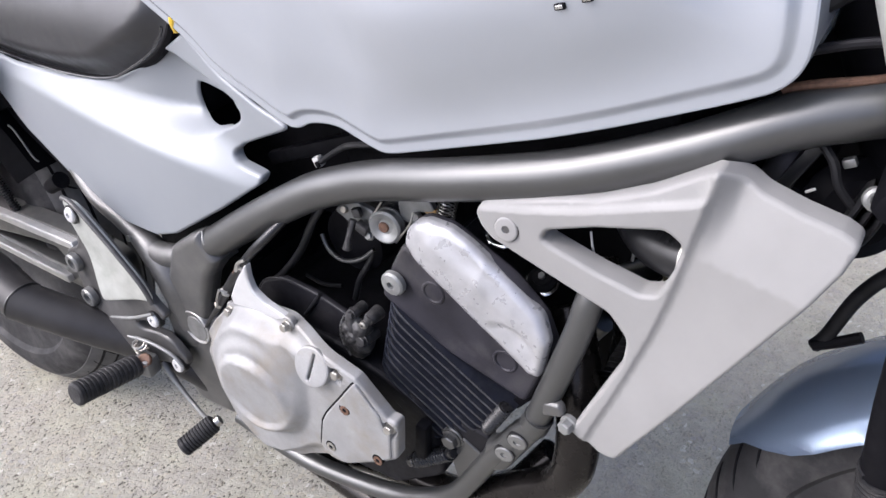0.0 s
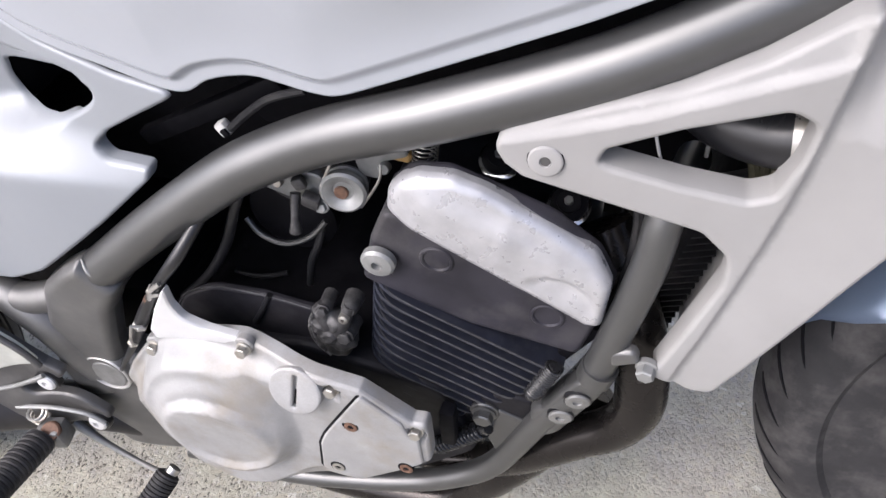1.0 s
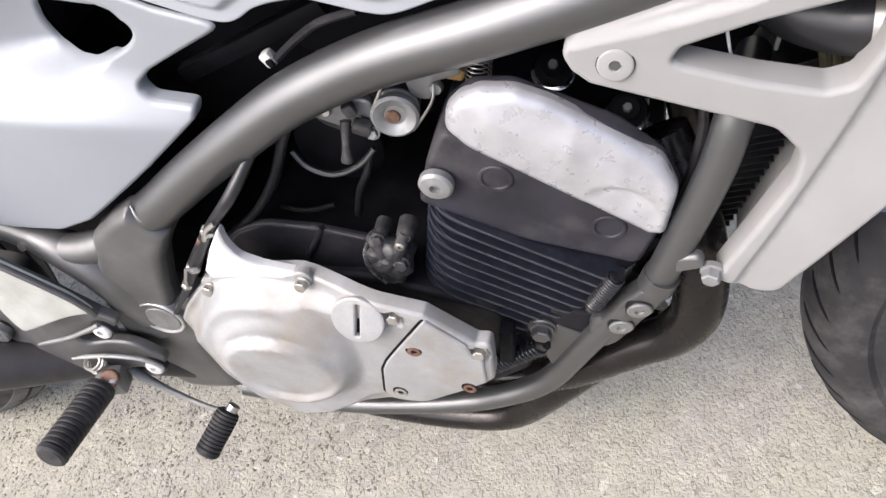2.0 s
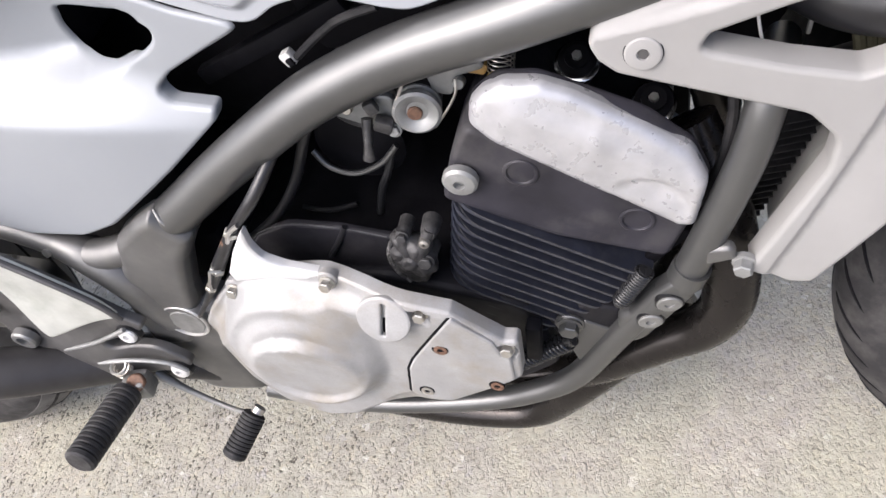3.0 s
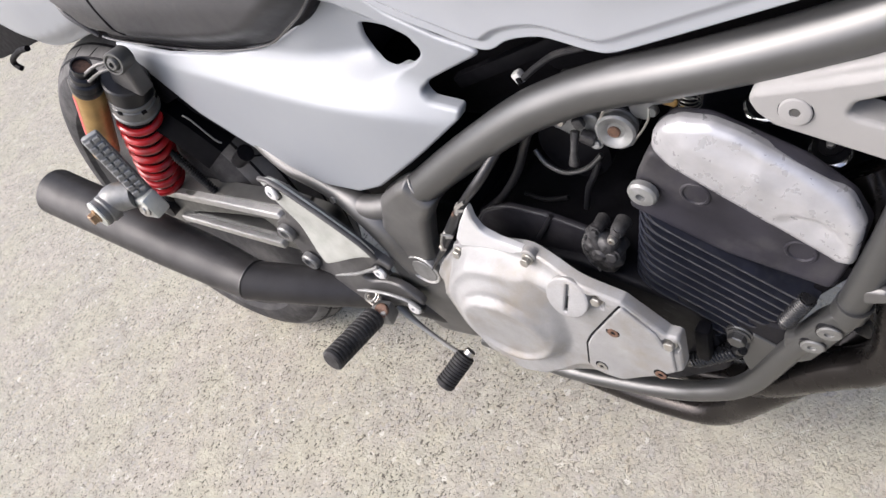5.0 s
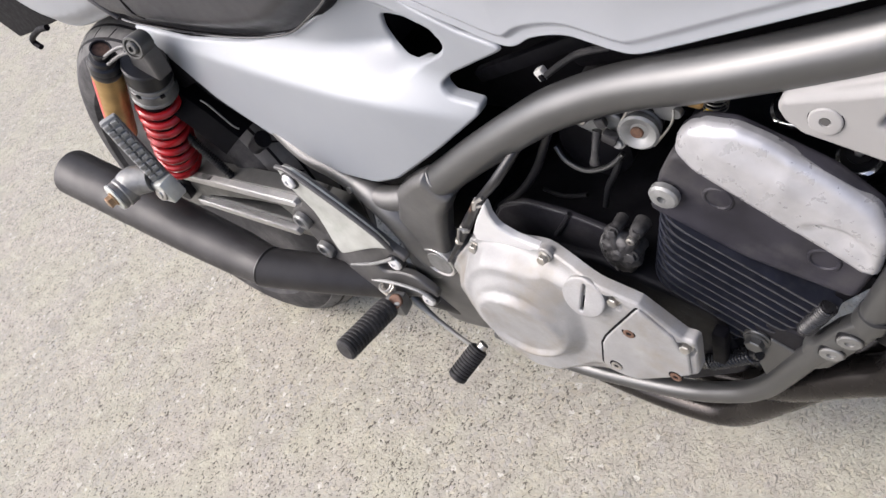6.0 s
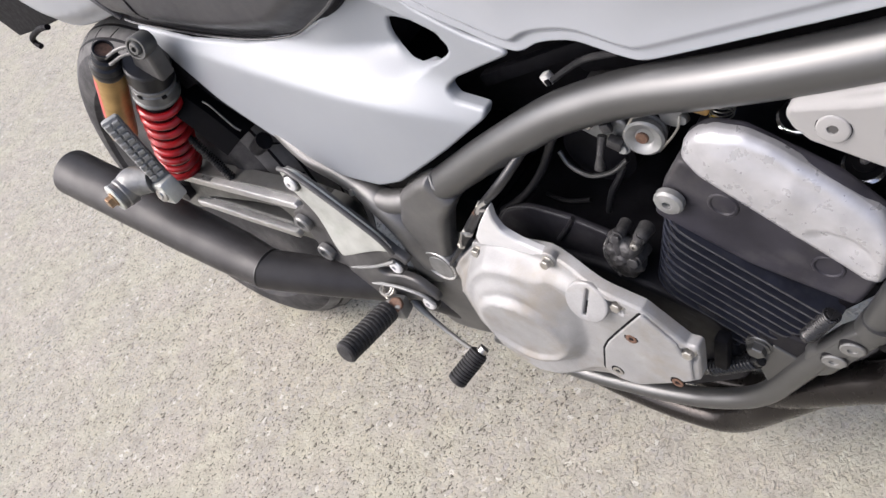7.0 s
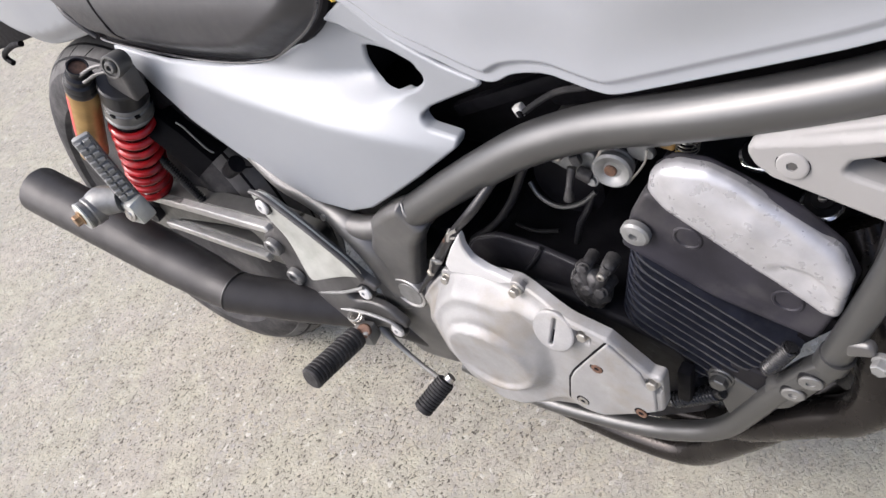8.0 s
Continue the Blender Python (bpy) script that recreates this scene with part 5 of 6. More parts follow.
part("upper_mount", lathe(bmesh.new(), S0 + Vector((0.009, 0.004, -0.003)), (0.32, -1, 0.25), [(0, 0.0140), (0.019, 0.0140), (0.021, 0.0130), (0.021, 0.0108), (0.0185, 0.0104), (0.0185, 0.0080), (0.022, 0.0074), (0.0235, 0.0060), (0.0235, 0.0032), (0.020, 0.0028), (0.020, 0)], 28), SWING, shock, "grey mounting eye")
part("clevis_plate", plate(bmesh.new(), fillet([(-0.534, 0.668, 0.010), (-0.553, 0.666, 0.008), (-0.580, 0.628, 0.003), (-0.536, 0.610, 0.003), (-0.526, 0.648, 0.012)], 0.004), -0.178, 0.020, 0.004, res=0.008), HANGER_PAINT, shock, "dark clevis between eye and spring")
part("top_cap", lathe(bmesh.new(), S0 + sd * 0.012, sd, [(0.024, 0.010), (0.025, 0.0262), (0.0275, 0.0280), (0.052, 0.0282), (0.054, 0.0265)], 36), CAP_BLACK, shock, "satin black top cap")
collar = part("preload_collar", lathe(bmesh.new(), S0 + sd * 0.066, sd, [(0, 0.025), (0.0015, 0.0280), (0.007, 0.0280), (0.008, 0.0268), (0.0095, 0.0268), (0.0105, 0.0285), (0.026, 0.0285), (0.028, 0.0300), (0.0315, 0.0300), (0.033, 0.027)], 36), PEG_ALLOY, shock, "dull alloy preload collar")
for k in range(6):
    q = 2 * math.pi * k / 6 + 0.35
    e1 = sd.cross(Vector((0, 1, 0))).normalized()
    e2 = sd.cross(e1)
    part("collar_notch", lathe(bmesh.new(), S0 + sd * 0.077 + (e1 * math.cos(q) + e2 * math.sin(q)) * 0.0272, e1 * math.cos(q) + e2 * math.sin(q), [(0, 0.0045), (0.0016, 0.0045), (0.0018, 0.0040), (0.0018, 0)], 4), BLACK, collar)
# added block that hides the bright gap between shock and side cover
part("shock_bracket", box(bmesh.new(), (-0.570, -0.112, 0.598), (0.075, 0.055, 0.060), (0, -20, 0), 0.006), BLACK, bike, "black block added to darken the gap beside the shock")
part("spring", helix(bmesh.new(), S0 + sd * 0.102, S0 + sd * 0.285, 0.0262, 0.0050, 8.0, 10, 24), RED, shock, "red coil spring")
part("lower_eye", lathe(bmesh.new(), S1 + Vector((0, 0.018, 0)), (0, -1, 0), [(0, 0.017), (0.036, 0.017)], 24), ENGINE, shock)
R0, R1 = Vector((-0.588, -0.190, 0.666)), Vector((-0.722, -0.200, 0.515))
rd = (R1 - R0).normalized()
part("reservoir", lathe(bmesh.new(), R0 + rd * 0.045, rd, [(0, 0.0178), (0.002, 0.0187), (0.15, 0.0187), (0.155, 0.016)], 32), GOLD, shock, "gold anodised reservoir")
part("reservoir_cap", lathe(bmesh.new(), R0, rd, [(0.0045, 0), (0.0045, 0.0098), (0, 0.0106), (0, 0.0122), (0.005, 0.0124), (0.007, 0.0112), (0.013, 0.0112), (0.0145, 0.0150), (0.021, 0.0156), (0.023, 0.0150), (0.025, 0.0182), (0.030, 0.0194), (0.033, 0.0194), (0.0345, 0.0180), (0.036, 0.0190), (0.044, 0.0190), (0.046, 0.018)], 36), CAP_BLACK, shock, "satin black reservoir cap")
part("cap_face", lathe(bmesh.new(), R0 + rd * 0.0035, rd, [(0, 0), (0, 0.0100), (0.002, 0.0100)], 24), RUST, shock, "brown cap face")

for lift in (0.0, -0.009):
    part("clamp_arm", tube(bmesh.new(), [R0 + rd * 0.012 + Vector((0.011, -0.006, lift)), (S0 + R0) / 2 + Vector((0.004, -0.008, lift)), S0 + Vector((0.000, -0.012, 0.002 + lift))], 0.0022, 10, 4), FRAME_DULL, shock, "thin alloy clamp arm")
out = Vector((-0.35, -0.9, 0.1))
out = (out - rd * out.dot(rd)).normalized()
bm = bmesh.new()
rows = []
for s in (0.052, 0.08, 0.11, 0.14):
    rows.append([bm.verts.new(R0 + rd * s + (out * math.cos(q) + rd.cross(out) * math.sin(q)) * 0.01905) for q in (-0.22, -0.07, 0.07, 0.22)])
for a, b in zip(rows, rows[1:]):
    for k in range(3):
        bm.faces.new((a[k], a[k + 1], b[k + 1], b[k]))
part("decal", bm, DECAL_RED, shock, "red decal strip")
pil = new("passenger_footrest")
pil.parent = bike
tagged(pil, label="folded alloy passenger footrest with a block tread")
P0, P1 = Vector((-0.585, -0.241, 0.500)), Vector((-0.586, -0.242, 0.598))
turn = pose(*((P0 + P1) / 2), 0, 0, 62)
bm = box(bmesh.new(), (0, 0, 0), (0.023, 0.012, 0.112), (0, 0, 0), 0.004)
bm.transform(turn)
foot = part("bar", bm, DRUM, pil, "grey alloy bar")
for i in range(10):
    for j in range(2):
        bm = box(bmesh.new(), (-0.0052 + 0.0104 * j, -0.007, -0.036 + 0.0094 * i), (0.0088, 0.006, 0.0064), (0, 0, 0), 0.0012, 1)
        bm.transform(turn)
        part("tread_block", bm, DRUM, foot)
part("clevis", box(bmesh.new(), (-0.583, -0.245, 0.488), (0.034, 0.024, 0.034), (0, -6, 0), 0.004), SCUFFED, pil, "grey alloy clevis")
part("clevis_pin", lathe(bmesh.new(), (-0.578, -0.256, 0.490), (0.1, -1, 0.3), [(0, 0.010), (0.003, 0.010), (0.004, 0.008), (0.004, 0.006), (0.006, 0.005), (0.006, 0)], 24), STEEL, pil, "round steel pivot pin")
part("mount_block", tube(bmesh.new(), [(-0.596, -0.248, 0.505), (-0.617, -0.262, 0.509), (-0.625, -0.272, 0.508)], [0.017, 0.020, 0.018], 20, 4), PEG_ALLOY, pil, "dark grey mount")
part("rubber_washer", lathe(bmesh.new(), (-0.623, -0.270, 0.505), (-0.1, -1, 0.1), [(0, 0.020), (0.012, 0.020), (0.014, 0.018), (0.016, 0.019), (0.020, 0.019), (0.022, 0.016)], 28), PEG_ALLOY, pil)
part("big_washer", lathe(bmesh.new(), (-0.625, -0.291, 0.508), (-0.1, -1, 0.1), [(0, 0.019), (0.002, 0.019), (0.003, 0.0175), (0.003, 0)], 28), SCUFFED, pil, "zinc washer")
screw("hanger_nut", (-0.625, -0.294, 0.508), (-0.1, -1, 0.1), 0.0078, 0.010, BRASSY, pil, "hex", "tarnished brown nut")


# ---- wheels ----
def wheel(name, centre, R, r, lean, steer, label, grooves, rings):
    """A wheel with a round tyre, sipes cut as dark raised bars, a three-spoke rim and hub."""
    w = new(name)
    w.parent = bike
    w.matrix_local = pose(*centre, 0, 0, steer) @ pose(0, 0, 0, -lean)
    tagged(w, label=label)
    prof = []
    for i in range(25):
        a = math.pi * (i / 24) * 1.06 - math.pi * 0.03
        prof.append((-r * math.cos(a) * 1.0, R - r + r * math.sin(a)))
    prof = [(prof[0][0] * 0.9, R - 1.2 * r)] + prof + [(prof[-1][0] * 0.9, R - 1.2 * r)]
    tyre = part("tyre", lathe(bmesh.new(), (0, 0, 0), (0, 1, 0), prof, 96), TYRE, w, "worn black tyre with slanted grooves")
    shell = [(r * 1.006 * math.sin(-0.95 + 1.9 * i / 16), R - r + r * 1.006 * math.cos(-0.95 + 1.9 * i / 16)) for i in range(17)]
    if rings:
        part("tread", lathe(bmesh.new(), (0, 0, 0), (0, 1, 0), shell, 96), TREAD, tyre, "dusty grey tread")
    for b in (-0.66, -0.34, 0.34, 0.66) if rings else ():
        part("ring_groove", lathe(bmesh.new(), (0, 0, 0), (0, 1, 0), [(r * 1.010 * math.sin(b + k), R - r + r * 1.010 * math.cos(b + k)) for k in (-0.028, 0.028)], 96), BLACK, tyre)
    bm0 = bmesh.new()
    pts = []
    for i in range(7):
        b = -1.05 + 0.72 * i / 6
        pts.append((0.007 * i - 0.02, r * 0.976 * math.sin(b), R - r + r * 0.976 * math.cos(b)))
    tube(bm0, pts, [0.0006, 0.0016, 0.0022, 0.0024, 0.0024, 0.0022, 0.0010], 6, 2)
    g0 = part("groove", bm0, BLACK, tyre)
    for k in range(1, grooves):
        g = g0.copy()
        scene.collection.objects.link(g)
        g.parent = tyre
        g.matrix_local = pose(0, 0, 0, 0, 360 * k / grooves, 0)
    part("tread_groove", lathe(bmesh.new(), (0, 0.004, 0), (0, 1, 0), [(-0.0015, R - 0.001), (-0.0015, R + 0.0003), (0.0015, R + 0.0003), (0.0015, R - 0.001)], 96), BLACK, tyre)
    q = R - 1.15 * r
    bm = bmesh.new()
    lathe(bm, (0, 0, 0), (0, 1, 0), [(-r * 0.82, q + 0.004), (-r * 0.86, q + 0.008), (-r * 0.86, q - 0.006), (-r * 0.6, q - 0.014), (-0.016, q - 0.034), (0.016, q - 0.034), (r * 0.6, q - 0.014), (r * 0.86, q - 0.006), (r * 0.86, q + 0.008), (r * 0.82, q + 0.004)], 80)
    rim = part("rim", bm, RIM, w, "dark grey cast rim")
    for k in range(3):
        a = 2 * math.pi * k / 3 + 0.5
        d = Vector((math.cos(a), 0, math.sin(a)))
        part("spoke", tube(bmesh.new(), [d * 0.03, d * (q * 0.5), d * (q - 0.026)], [0.022, 0.016, 0.022], 12, 4), RIM, rim)
    part("hub", lathe(bmesh.new(), (0, -0.05, 0), (0, 1, 0), [(0, 0.02), (0.002, 0.04), (0.098, 0.04), (0.1, 0.02)], 32), RIM, rim)
    d = Vector((-0.985, 0, 0.17))
    part("valve", tube(bmesh.new(), [d * (q - 0.030), d * (q - 0.050), d * (q - 0.062)], [0.0045, 0.004, 0.003], 10, 1, False), RUBBER, rim, "tyre valve")
    return w


wheel("rear_wheel", (-0.802, -0.088, 0.304), 0.304, 0.070, 6.0, 0.0, "rear wheel with a wide black tyre", 36, True)
front = wheel("front_wheel", (0.617, -0.040, 0.278), 0.278, 0.050, 7.5, -5.0, "front wheel with a black tyre and dark cast rim", 40, False)

# ---- front mudguard, fork and hose ----
bm = bmesh.new()
rows = []
for i in range(25):
    a = radians(52 + (157 - 52) * i / 24)
    row = []
    for j in range(13):
        b = (-1.42 + 2.84 * j / 12) * (1 - 0.55 * smoothstep(0.80, 1.0, i / 24) ** 2)
        rr = 0.238 + 0.058 * max(0.0, math.cos(b)) ** 0.7 - 0.004 * smoothstep(0.85, 1.0, i / 24)
        row.append((math.cos(a) * rr, 0.074 * math.sin(b), math.sin(a) * rr))
    rows.append(row)
m = pose(0.617, -0.040, 0.278, 0, 0, -5.0) @ pose(0, 0, 0, -7.5)
vs = [[bm.verts.new(m @ Vector(p)) for p in row] for row in rows]
for a, b in zip(vs, vs[1:]):
    for i in range(12):
        bm.faces.new((a[i], a[i + 1], b[i + 1], b[i]))
bmesh.ops.solidify(bm, geom=bm.faces[:], thickness=0.003)
part("front_mudguard", bm, GLOSS, bike, "glossy silver front mudguard", sharp=60)
fork = new("front_fork")
fork.parent = bike
tagged(fork, label="telescopic front fork with dark lower legs")
for y in (-0.135, 0.065):
    a, b = Vector((0.622, y - 0.015, 0.30)), Vector((0.394, y + 0.03, 0.83))
    d = (b - a).normalized()
    part("lower_leg", lathe(bmesh.new(), a, d, [(0, 0.02), (0.02, 0.027), (0.20, 0.027), (0.24, 0.026), (0.245, 0.022)], 24), ENGINE, fork, "dark lower fork leg")
    part("stanchion", lathe(bmesh.new(), a + d * 0.24, d, [(0, 0.0195), (0.34, 0.0195)], 24), SCUFFED, fork, "bright fork tube")
    part("dust_seal", lathe(bmesh.new(), a + d * 0.235, d, [(0, 0.026), (0.012, 0.026), (0.014, 0.022)], 24), RUBBER, fork)
part("steering_stem", lathe(bmesh.new(), (0.43, -0.03, 0.70), (-0.4, 0.03, 0.92), [(0, 0.04), (0.16, 0.04)], 24), BLACK, fork, "black steering head")
part("lower_yoke", box(bmesh.new(), (0.437, -0.032, 0.705), (0.06, 0.19, 0.035), (0, 22, 0), 0.01), BLACK, fork, "black lower yoke")
part("leg_boot", tube(bmesh.new(), [(0.452, -0.140, 0.640), (0.456, -0.140, 0.585), (0.466, -0.140, 0.500), (0.478, -0.139, 0.42)], [0.0145, 0.0150, 0.0160, 0.0165], 20, 4), BLACK, fork, "black cover on the fork leg")
bm = helix(bmesh.new(), (0.4625, -0.140, 0.530), (0.478, -0.139, 0.42), 0.0160, 0.0018, 26, 6, 20)
part("ribbing", bm, RUBBER, fork, "ribbed rubber sleeve")
part("brake_hose", tube(bmesh.new(), [(0.455, -0.09, 0.66), (0.432, -0.085, 0.645), (0.415, -0.082, 0.615), (0.404, -0.08, 0.575), (0.398, -0.08, 0.562)], 0.0052, 12, 5), RUBBER, bike, "black rubber brake hose")
part("hose_stay", tube(bmesh.new(), [(0.397, -0.084, 0.565), (0.410, -0.082, 0.572), (0.425, -0.080, 0.582)], 0.0042, 10, 3), BLACK, bike)

# ---- radiator shroud ----
SH = fillet([(0.1545, 0.638, 0.010), (0.160, 0.6485, 0.010), (0.197, 0.6590, 0.05), (0.224, 0.667, 0.05), (0.250, 0.6745, 0.05), (0.285, 0.690, 0.04), (0.3255, 0.7155, 0.006), (0.335, 0.7105, 0.01), (0.3505, 0.7020, 0.03), (0.3745, 0.6965, 0.03), (0.398, 0.6930, 0.010), (0.4095, 0.6885, 0.006),
             (0.4045, 0.670, 0.02), (0.3865, 0.633, 0.08), (0.3600, 0.580, 0.1), (0.3300, 0.523, 0.1), (0.2965, 0.462, 0.03), (0.2870, 0.4430, 0.012), (0.272, 0.4415, 0.012), (0.246, 0.455, 0.006), (0.261, 0.493, 0.05), (0.282, 0.545, 0.02), (0.283, 0.567, 0.014), (0.267, 0.5850, 0.014), (0.229, 0.5975, 0.05), (0.169, 0.6180, 0.010), (0.1595, 0.6270, 0.008)], 0.004)
SH_HOLE = fillet([(0.2110, 0.632, 0.006), (0.2155, 0.6405, 0.006), (0.252, 0.6545, 0.05), (0.300, 0.6675, 0.010), (0.3125, 0.660, 0.008), (0.309, 0.638, 0.03), (0.300, 0.614, 0.008), (0.288, 0.610, 0.010), (0.255, 0.617, 0.05), (0.217, 0.6285, 0.006)], 0.003)
FOLD = [(0.251, 0.440), (0.278, 0.516), (0.303, 0.600), (0.315, 0.662), (0.3175, 0.685), (0.3260, 0.720)]
TOP = [(0.15, 0.640), (0.195, 0.6500), (0.232, 0.6600), (0.285, 0.6790), (0.316, 0.6905), (0.33, 0.698)]


def fold_x(z):
    return sum(float(np.interp(z + 0.008 * k, [p[1] for p in FOLD], [p[0] for p in FOLD])) for k in range(-4, 5)) / 9


def shroud_y(x, z):
    s = x - fold_x(z)
    y = -0.147 - 0.009 * smoothstep(0.60, 0.45, z)
    if s > 0:
        y += 0.004 * smoothstep(0, 0.007, s) - 0.12 * s
        y += 0.30 * max(0.0, z - 0.652 + 0.12 * (x - 0.33)) * smoothstep(0.0, 0.02, s)
    top = curve_at(x, TOP)
    left = 1 - smoothstep(-0.004, 0.006, s)
    y += left * (0.004 * smoothstep(top - 0.001, top + 0.005, z) + 0.22 * max(0.0, z - top - 0.002))
    return y


shroud = part("radiator_shroud", plate(bmesh.new(), SH, shroud_y, 0.020, 0.0035, [SH_HOLE], res=0.0045, lines=[[(fold_x(zz) + o, zz) for zz in np.arange(0.445, 0.72, 0.004)] for o in (-0.003, 0.0, 0.003, 0.006, 0.009, 0.012)] + [[(xx, curve_at(xx, TOP) + o) for xx in np.arange(0.156, 0.328, 0.003)] for o in (-0.0025, 0.0, 0.0025, 0.005, 0.0075)]), SHROUD, bike, "pale grey satin plastic radiator shroud with a three-cornered opening", sharp=60)
part("far_shroud", mirrored(plate(bmesh.new(), SH, shroud_y, 0.008, 0.004, [SH_HOLE], res=0.012), -0.02), SHROUD, shroud)
bm = bmesh.new()
lathe(bm, (0.183, -0.1472, 0.6320), (0, -1, 0.1), [(0, 0.0098), (0.0010, 0.0098), (0.0016, 0.0092), (0.0018, 0.0085), (0.0018, 0.0034), (0.0006, 0.0030), (0.0006, 0)], 36)
# black disc draws the shaded gap round the bolt head
part("bolt_seat", lathe(bmesh.new(), (0.183, -0.1453, 0.6320), (0, -1, 0.1), [(0, 0.0103), (0.0022, 0.0103), (0.0022, 0)], 36), BLACK, shroud)
part("bolt_socket", lathe(bmesh.new(), (0.183, -0.1475, 0.6320), (0, -1, 0.1), [(0, 0.0031), (0.0008, 0.0031), (0.0008, 0)], 6), HANGER_PAINT, shroud)
part("shroud_bolt", bm, SHROUD, shroud, "flat socket-headed bolt")
bm = bmesh.new()
edge = [(0.250, 0.455), (0.266, 0.495), (0.286, 0.545), (0.286, 0.570)]
rows = [[bm.verts.new((a + 0.010 * k, y, c)) for a, c in spline(edge, 6)] for k, y in enumerate((-0.142, -0.122, -0.100))]
for a, b in zip(rows, rows[1:]):
    for i in range(len(a) - 1):
        bm.faces.new((a[i], a[i + 1], b[i + 1], b[i]))
bmesh.ops.solidify(bm, geom=bm.faces[:], thickness=0.003)
part("inner_wall", bm, SHROUD, shroud, "inward wall of the shroud")
screw("shroud_bolt", (0.2445, -0.152, 0.461), (-0.15, -1, 0), 0.0064, 0.010, DRUM, shroud, "hex", "hexagonal bolt at the shroud's foot")

# ---- radiator, hoses and horn behind the shroud ----
radiator = part("radiator", box(bmesh.new(), (0.312, 0.0, 0.555), (0.045, 0.15, 0.27), (0, 18, 0), 0.006), BLACK, bike, "black radiator")
TANKSIDE = fillet([(0.2895, 0.520, 0.004), (0.281, 0.506, 0.01), (0.262, 0.440, 0.004), (0.300, 0.430, 0.004), (0.335, 0.510, 0.01), (0.312, 0.530, 0.01)], 0.005)
tankside = part("radiator_tank", plate(bmesh.new(), TANKSIDE, lambda x, z: -0.104 + 0.25 * abs(x - 0.2895 - 0.29 * (z - 0.520)), 0.045, 0.004, res=0.008), SHROUD, bike, "pale grey radiator side tank")
for k in range(16):
    part("core_fin", box(bmesh.new(), (0.276 - 0.0021 * k, -0.075, 0.532 - 0.0068 * k), (0.024, 0.040, 0.0012), (0, -15, 0), 0), RUBBER, tankside)
hose = part("coolant_hose", tube(bmesh.new(), [(0.250, -0.070, 0.632), (0.275, -0.098, 0.629), (0.296, -0.108, 0.627), (0.318, -0.112, 0.629), (0.340, -0.100, 0.630)], 0.0185, 24, 5), CAP_BLACK, bike, "thick black rubber hose")
for k in range(6):
    part("hose_crease", tube(bmesh.new(), [(0.279 + 0.0045 * k, -0.100 - 0.0016 * k, 0.6287), (0.2802 + 0.0045 * k, -0.1004 - 0.0016 * k, 0.6286)], 0.0189, 24, 1, False), RUBBER, hose)
part("hose_clamp", tube(bmesh.new(), [(0.3085, -0.1105, 0.6282), (0.3195, -0.1120, 0.6292)], 0.0200, 28, 1, False), STEEL, hose, "bright steel hose clamp")
part("radiator_hose", tube(bmesh.new(), [(0.25, -0.09, 0.56), (0.285, -0.095, 0.575), (0.31, -0.09, 0.58)], 0.010, 16, 4), RUBBER, bike)
for k in range(4):
    part("wiring_loom", tube(bmesh.new(), [(0.291 + 0.006 * k, -0.098, 0.607), (0.295 + 0.005 * k, -0.102, 0.590 - 0.002 * k), (0.293 + 0.003 * k, -0.098, 0.570)], 0.0040, 10, 5), LOOM, bike, "olive wiring loom")
part("wire", tube(bmesh.new(), [(0.2385, -0.120, 0.632), (0.242, -0.121, 0.616), (0.247, -0.121, 0.605), (0.254, -0.120, 0.600), (0.268, -0.118, 0.596)], 0.0009, 8, 5), WHITE, bike, "thin white wire")
part("wire_tab", box(bmesh.new(), (0.2695, -0.106, 0.622), (0.005, 0.004, 0.012), (0, 20, 0), 0.001), WHITE, bike, "pale wiring tab")
part("wire_tab", box(bmesh.new(), (0.267, -0.104, 0.611), (0.0025, 0.003, 0.012), (0, 5, 0), 0.0008), PEG_ALLOY, bike)
part("wire_tab", box(bmesh.new(), (0.238, -0.106, 0.5965), (0.006, 0.003, 0.005), (0, 0, 0), 0.0008), PEG_ALLOY, bike)
for p in ((0.136, -0.069, 0.577), (0.1835, -0.083, 0.552)):
    b2 = part("coil_mount", lathe(bmesh.new(), (p[0], p[1], p[2] - 0.02), (0.1, -0.5, 1), [(0, 0.011), (0.012, 0.011), (0.014, 0.0125), (0.020, 0.0125), (0.022, 0.008), (0.024, 0.008), (0.024, 0)], 28), BLACK, bike, "black cap with a bright rim")
    part("bright_rim", lathe(bmesh.new(), (p[0], p[1], p[2] - 0.02), (0.1, -0.5, 1), [(0.0135, 0.0122), (0.0140, 0.0146), (0.0155, 0.0150), (0.0170, 0.0122)], 28), CHROME, b2, "bright rim")
    screw("cap_screw", Vector((p[0], p[1], p[2] - 0.02)) + Vector((0.1, -0.5, 1)).normalized() * 0.023, (0.1, -0.5, 1), 0.0032, 0.004, PEG_ALLOY, b2, "hex")
# black box added to darken the gap over the head
part("head_shroud", box(bmesh.new(), (0.17, 0.07, 0.555), (0.20, 0.13, 0.08), (0, 28, 0), 0.01), BLACK, bike, "added black filler over the head")
part("wire_harness", tube(bmesh.new(), [(0.225, -0.10, 0.60), (0.232, -0.115, 0.56), (0.222, -0.12, 0.50), (0.20, -0.11, 0.44)], 0.0035, 8, 5), RUBBER, bike)
horn = part("horn", lathe(bmesh.new(), (0.392, -0.05, 0.665), (0.3, -1, 0.3), [(0, 0.03), (0.01, 0.034), (0.018, 0.034), (0.022, 0.03), (0.030, 0.022), (0.030, 0)], 32), BLACK, bike, "black horn")
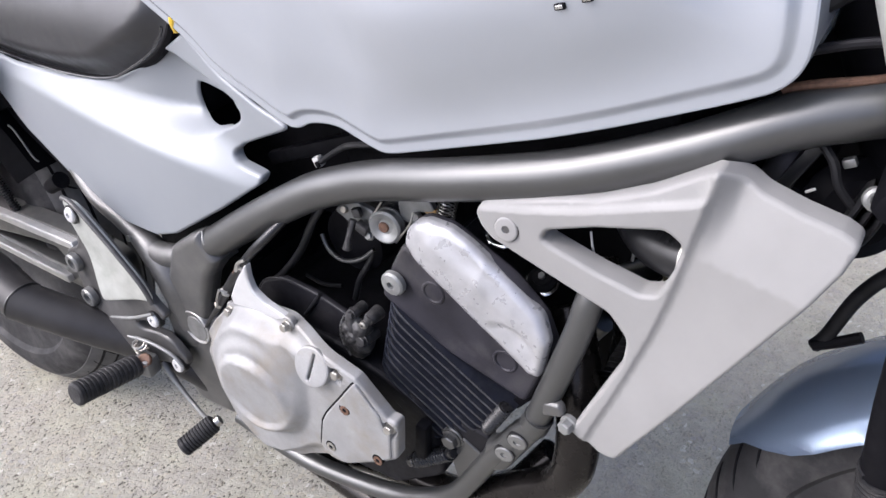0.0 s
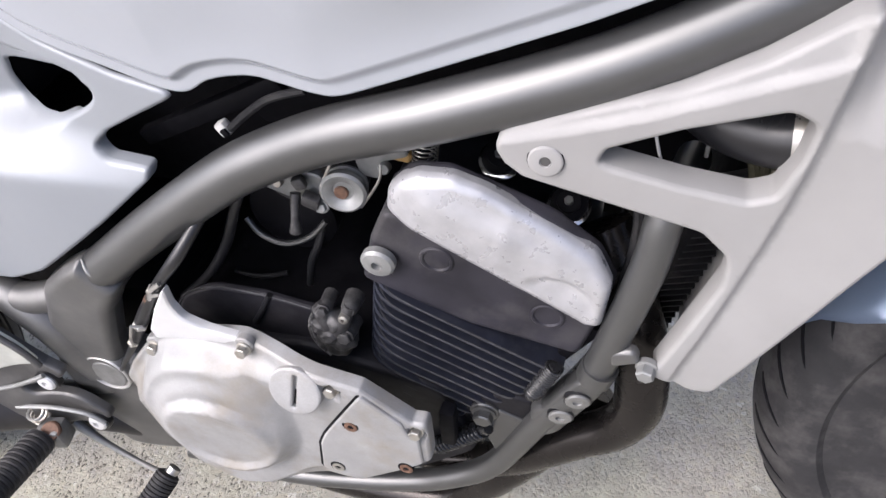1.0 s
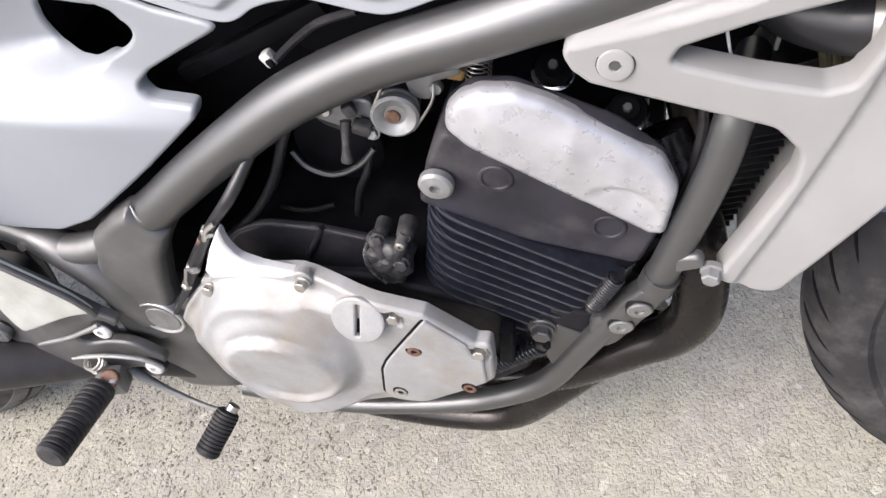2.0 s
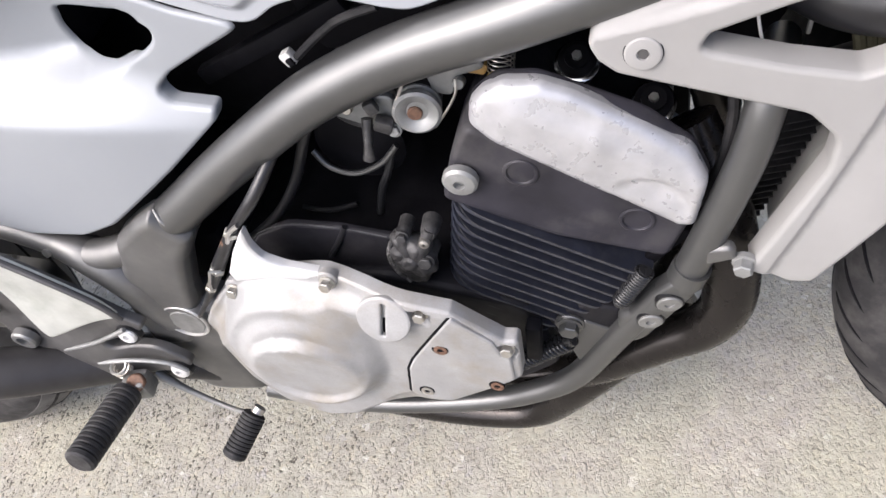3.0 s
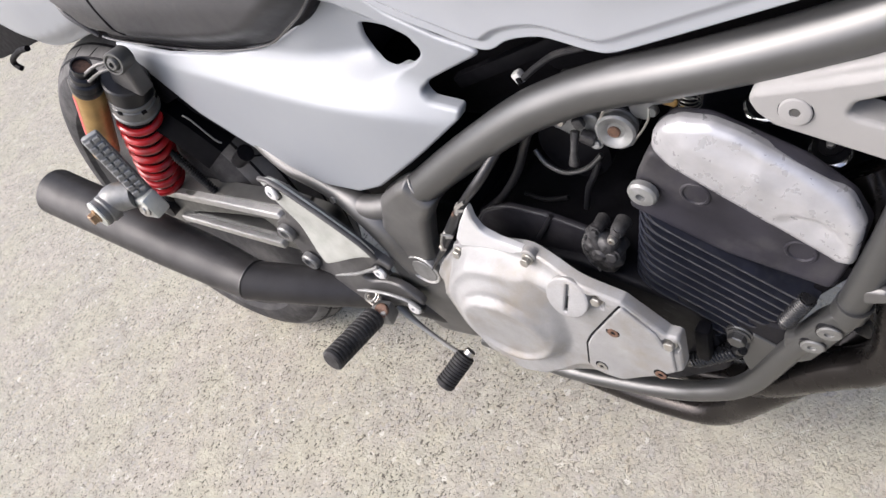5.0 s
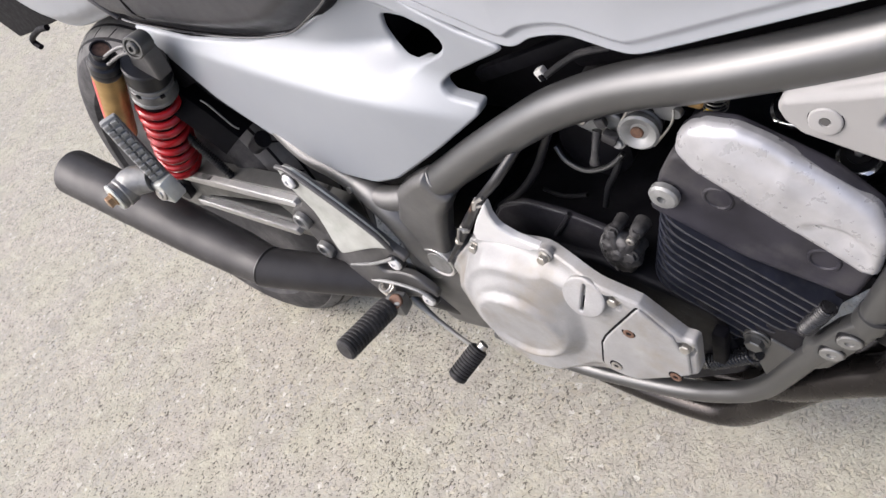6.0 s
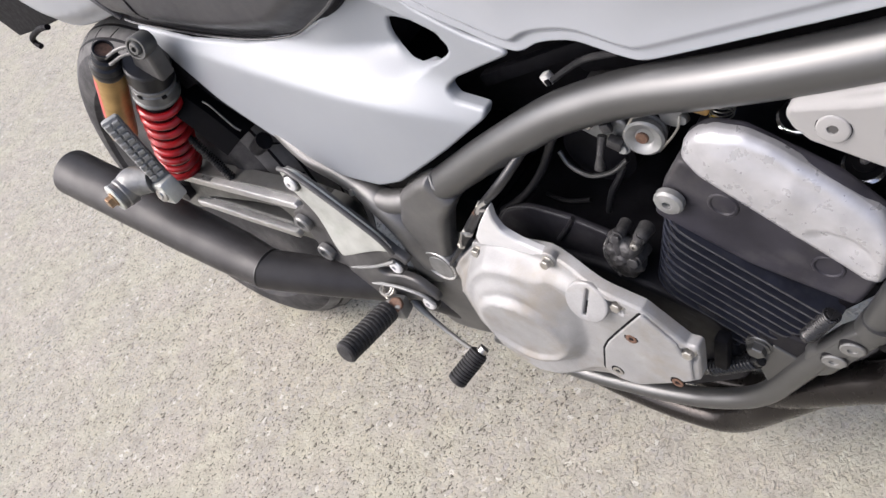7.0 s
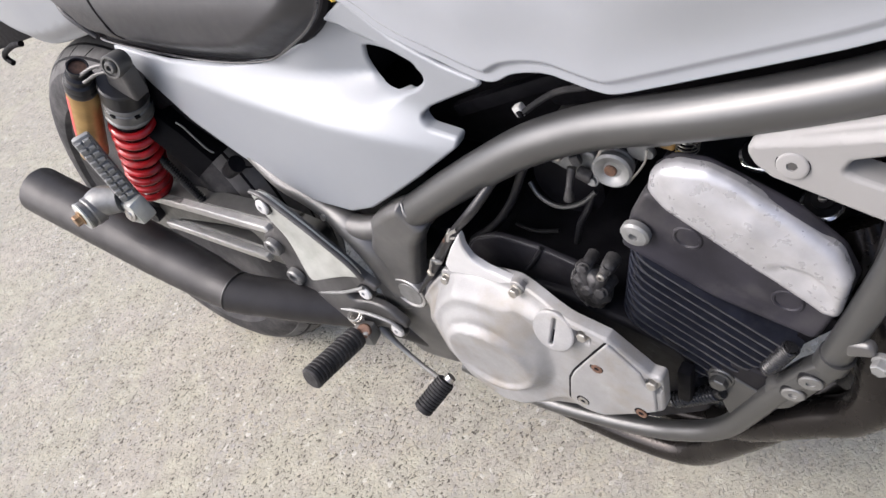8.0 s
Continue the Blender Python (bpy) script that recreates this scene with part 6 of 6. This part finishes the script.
for a in (0.02, 0.026, 0.032):
    part("bellows", lathe(bmesh.new(), (0.376 + a, -0.085, 0.700 - a * 0.8), (0.9, 0, -0.3), [(0, 0.016), (0.002, 0.019), (0.004, 0.016)], 20), RUBBER, horn)
part("relay", tube(bmesh.new(), [(0.356, -0.070, 0.709), (0.352, -0.072, 0.698), (0.348, -0.072, 0.684), (0.346, -0.07, 0.674)], [0.007, 0.0115, 0.0115, 0.008], 18, 4), DUSTY, bike, "dark rounded relay")
part("relay", box(bmesh.new(), (0.361, -0.076, 0.701), (0.010, 0.02, 0.045), (0, 25, 0), 0.003), CAP_BLACK, bike, "dark relay")
part("connector", box(bmesh.new(), (0.388, -0.085, 0.711), (0.008, 0.006, 0.006), (0, -28, 0), 0.0012), PEG_ALLOY, bike, "pale wiring connector")
part("taped_cable", tube(bmesh.new(), [(0.342, -0.086, 0.750), (0.362, -0.090, 0.7585), (0.388, -0.086, 0.764), (0.42, -0.075, 0.770)], 0.0030, 10, 5), RUST, bike, "cable wrapped in brown tape")
part("wire_loop", tube(bmesh.new(), [(0.370, -0.088, 0.722), (0.380, -0.092, 0.712), (0.386, -0.093, 0.698), (0.398, -0.092, 0.684)], 0.0030, 8, 5), RUBBER, bike, "black wire at the steering head")
part("connector_tab", box(bmesh.new(), (0.371, -0.09, 0.689), (0.007, 0.002, 0.002), (0, -35, 0), 0.001), WHITE, bike)
part("fork_bolt", lathe(bmesh.new(), (0.407, -0.096, 0.697), (0.3, -1, 0.3), [(0, 0.0076), (0.005, 0.0076), (0.0065, 0.006), (0.0065, 0.004), (0.0035, 0.003), (0.0035, 0)], 24), DRUM, bike, "bright round bolt head")
# black sheet added to close the view past the steering head
part("wiring_cover", box(bmesh.new(), (0.40, 0.045, 0.76), (0.34, 0.03, 0.32), (0, 0, 0), 0.01), BLACK, bike, "added black backing behind the steering head")
part("cable", tube(bmesh.new(), [(0.345, -0.09, 0.795), (0.385, -0.088, 0.825), (0.43, -0.085, 0.85)], 0.0045, 10, 4), RUBBER, bike, "black control cable")
part("cable", tube(bmesh.new(), [(0.352, -0.10, 0.780), (0.385, -0.105, 0.792), (0.425, -0.10, 0.795)], 0.003, 10, 4), ENGINE, bike, "black control cable")
# rod added to draw the light streak in the dark behind the shock
part("lock_rod", tube(bmesh.new(), [(-0.545, -0.150, 0.556), (-0.534, -0.150, 0.549), (-0.515, -0.150, 0.520), (-0.508, -0.148, 0.512)], 0.0013, 8, 4), FRAME_DULL, bike, "thin grey rod added for a light streak")
part("brake_line", tube(bmesh.new(), [(-0.66, -0.150, 0.535), (-0.630, -0.162, 0.486), (-0.615, -0.163, 0.450), (-0.597, -0.163, 0.420), (-0.575, -0.160, 0.390)], 0.004, 10, 5), RUBBER, bike, "black rubber brake line")
part("line_guard", helix(bmesh.new(), (-0.630, -0.162, 0.486), (-0.597, -0.163, 0.420), 0.0056, 0.0011, 20, 6, 14), RUBBER, bike, "coiled guard of the brake line")
part("stay", tube(bmesh.new(), [(-0.460, -0.118, 0.520), (-0.520, -0.118, 0.520), (-0.60, -0.120, 0.560)], 0.006, 10, 4), ENGINE, bike, "black stay")
part("link", tube(bmesh.new(), [(-0.52, -0.125, 0.470), (-0.545, -0.130, 0.455)], [0.012, 0.010], 14, 1, False), ENGINE, bike, "black link")


# ---- no piece lies deeper than thing, part, sub-part ----
def depth(ob):
    return 1 + (depth(ob.parent) if ob.parent else 0)


for ob in sorted(bike.children_recursive, key=depth):
    while depth(ob) > 3:
        up = ob.parent
        m = up.matrix_basis @ ob.matrix_basis
        ob.parent = up.parent
        ob.matrix_basis = m
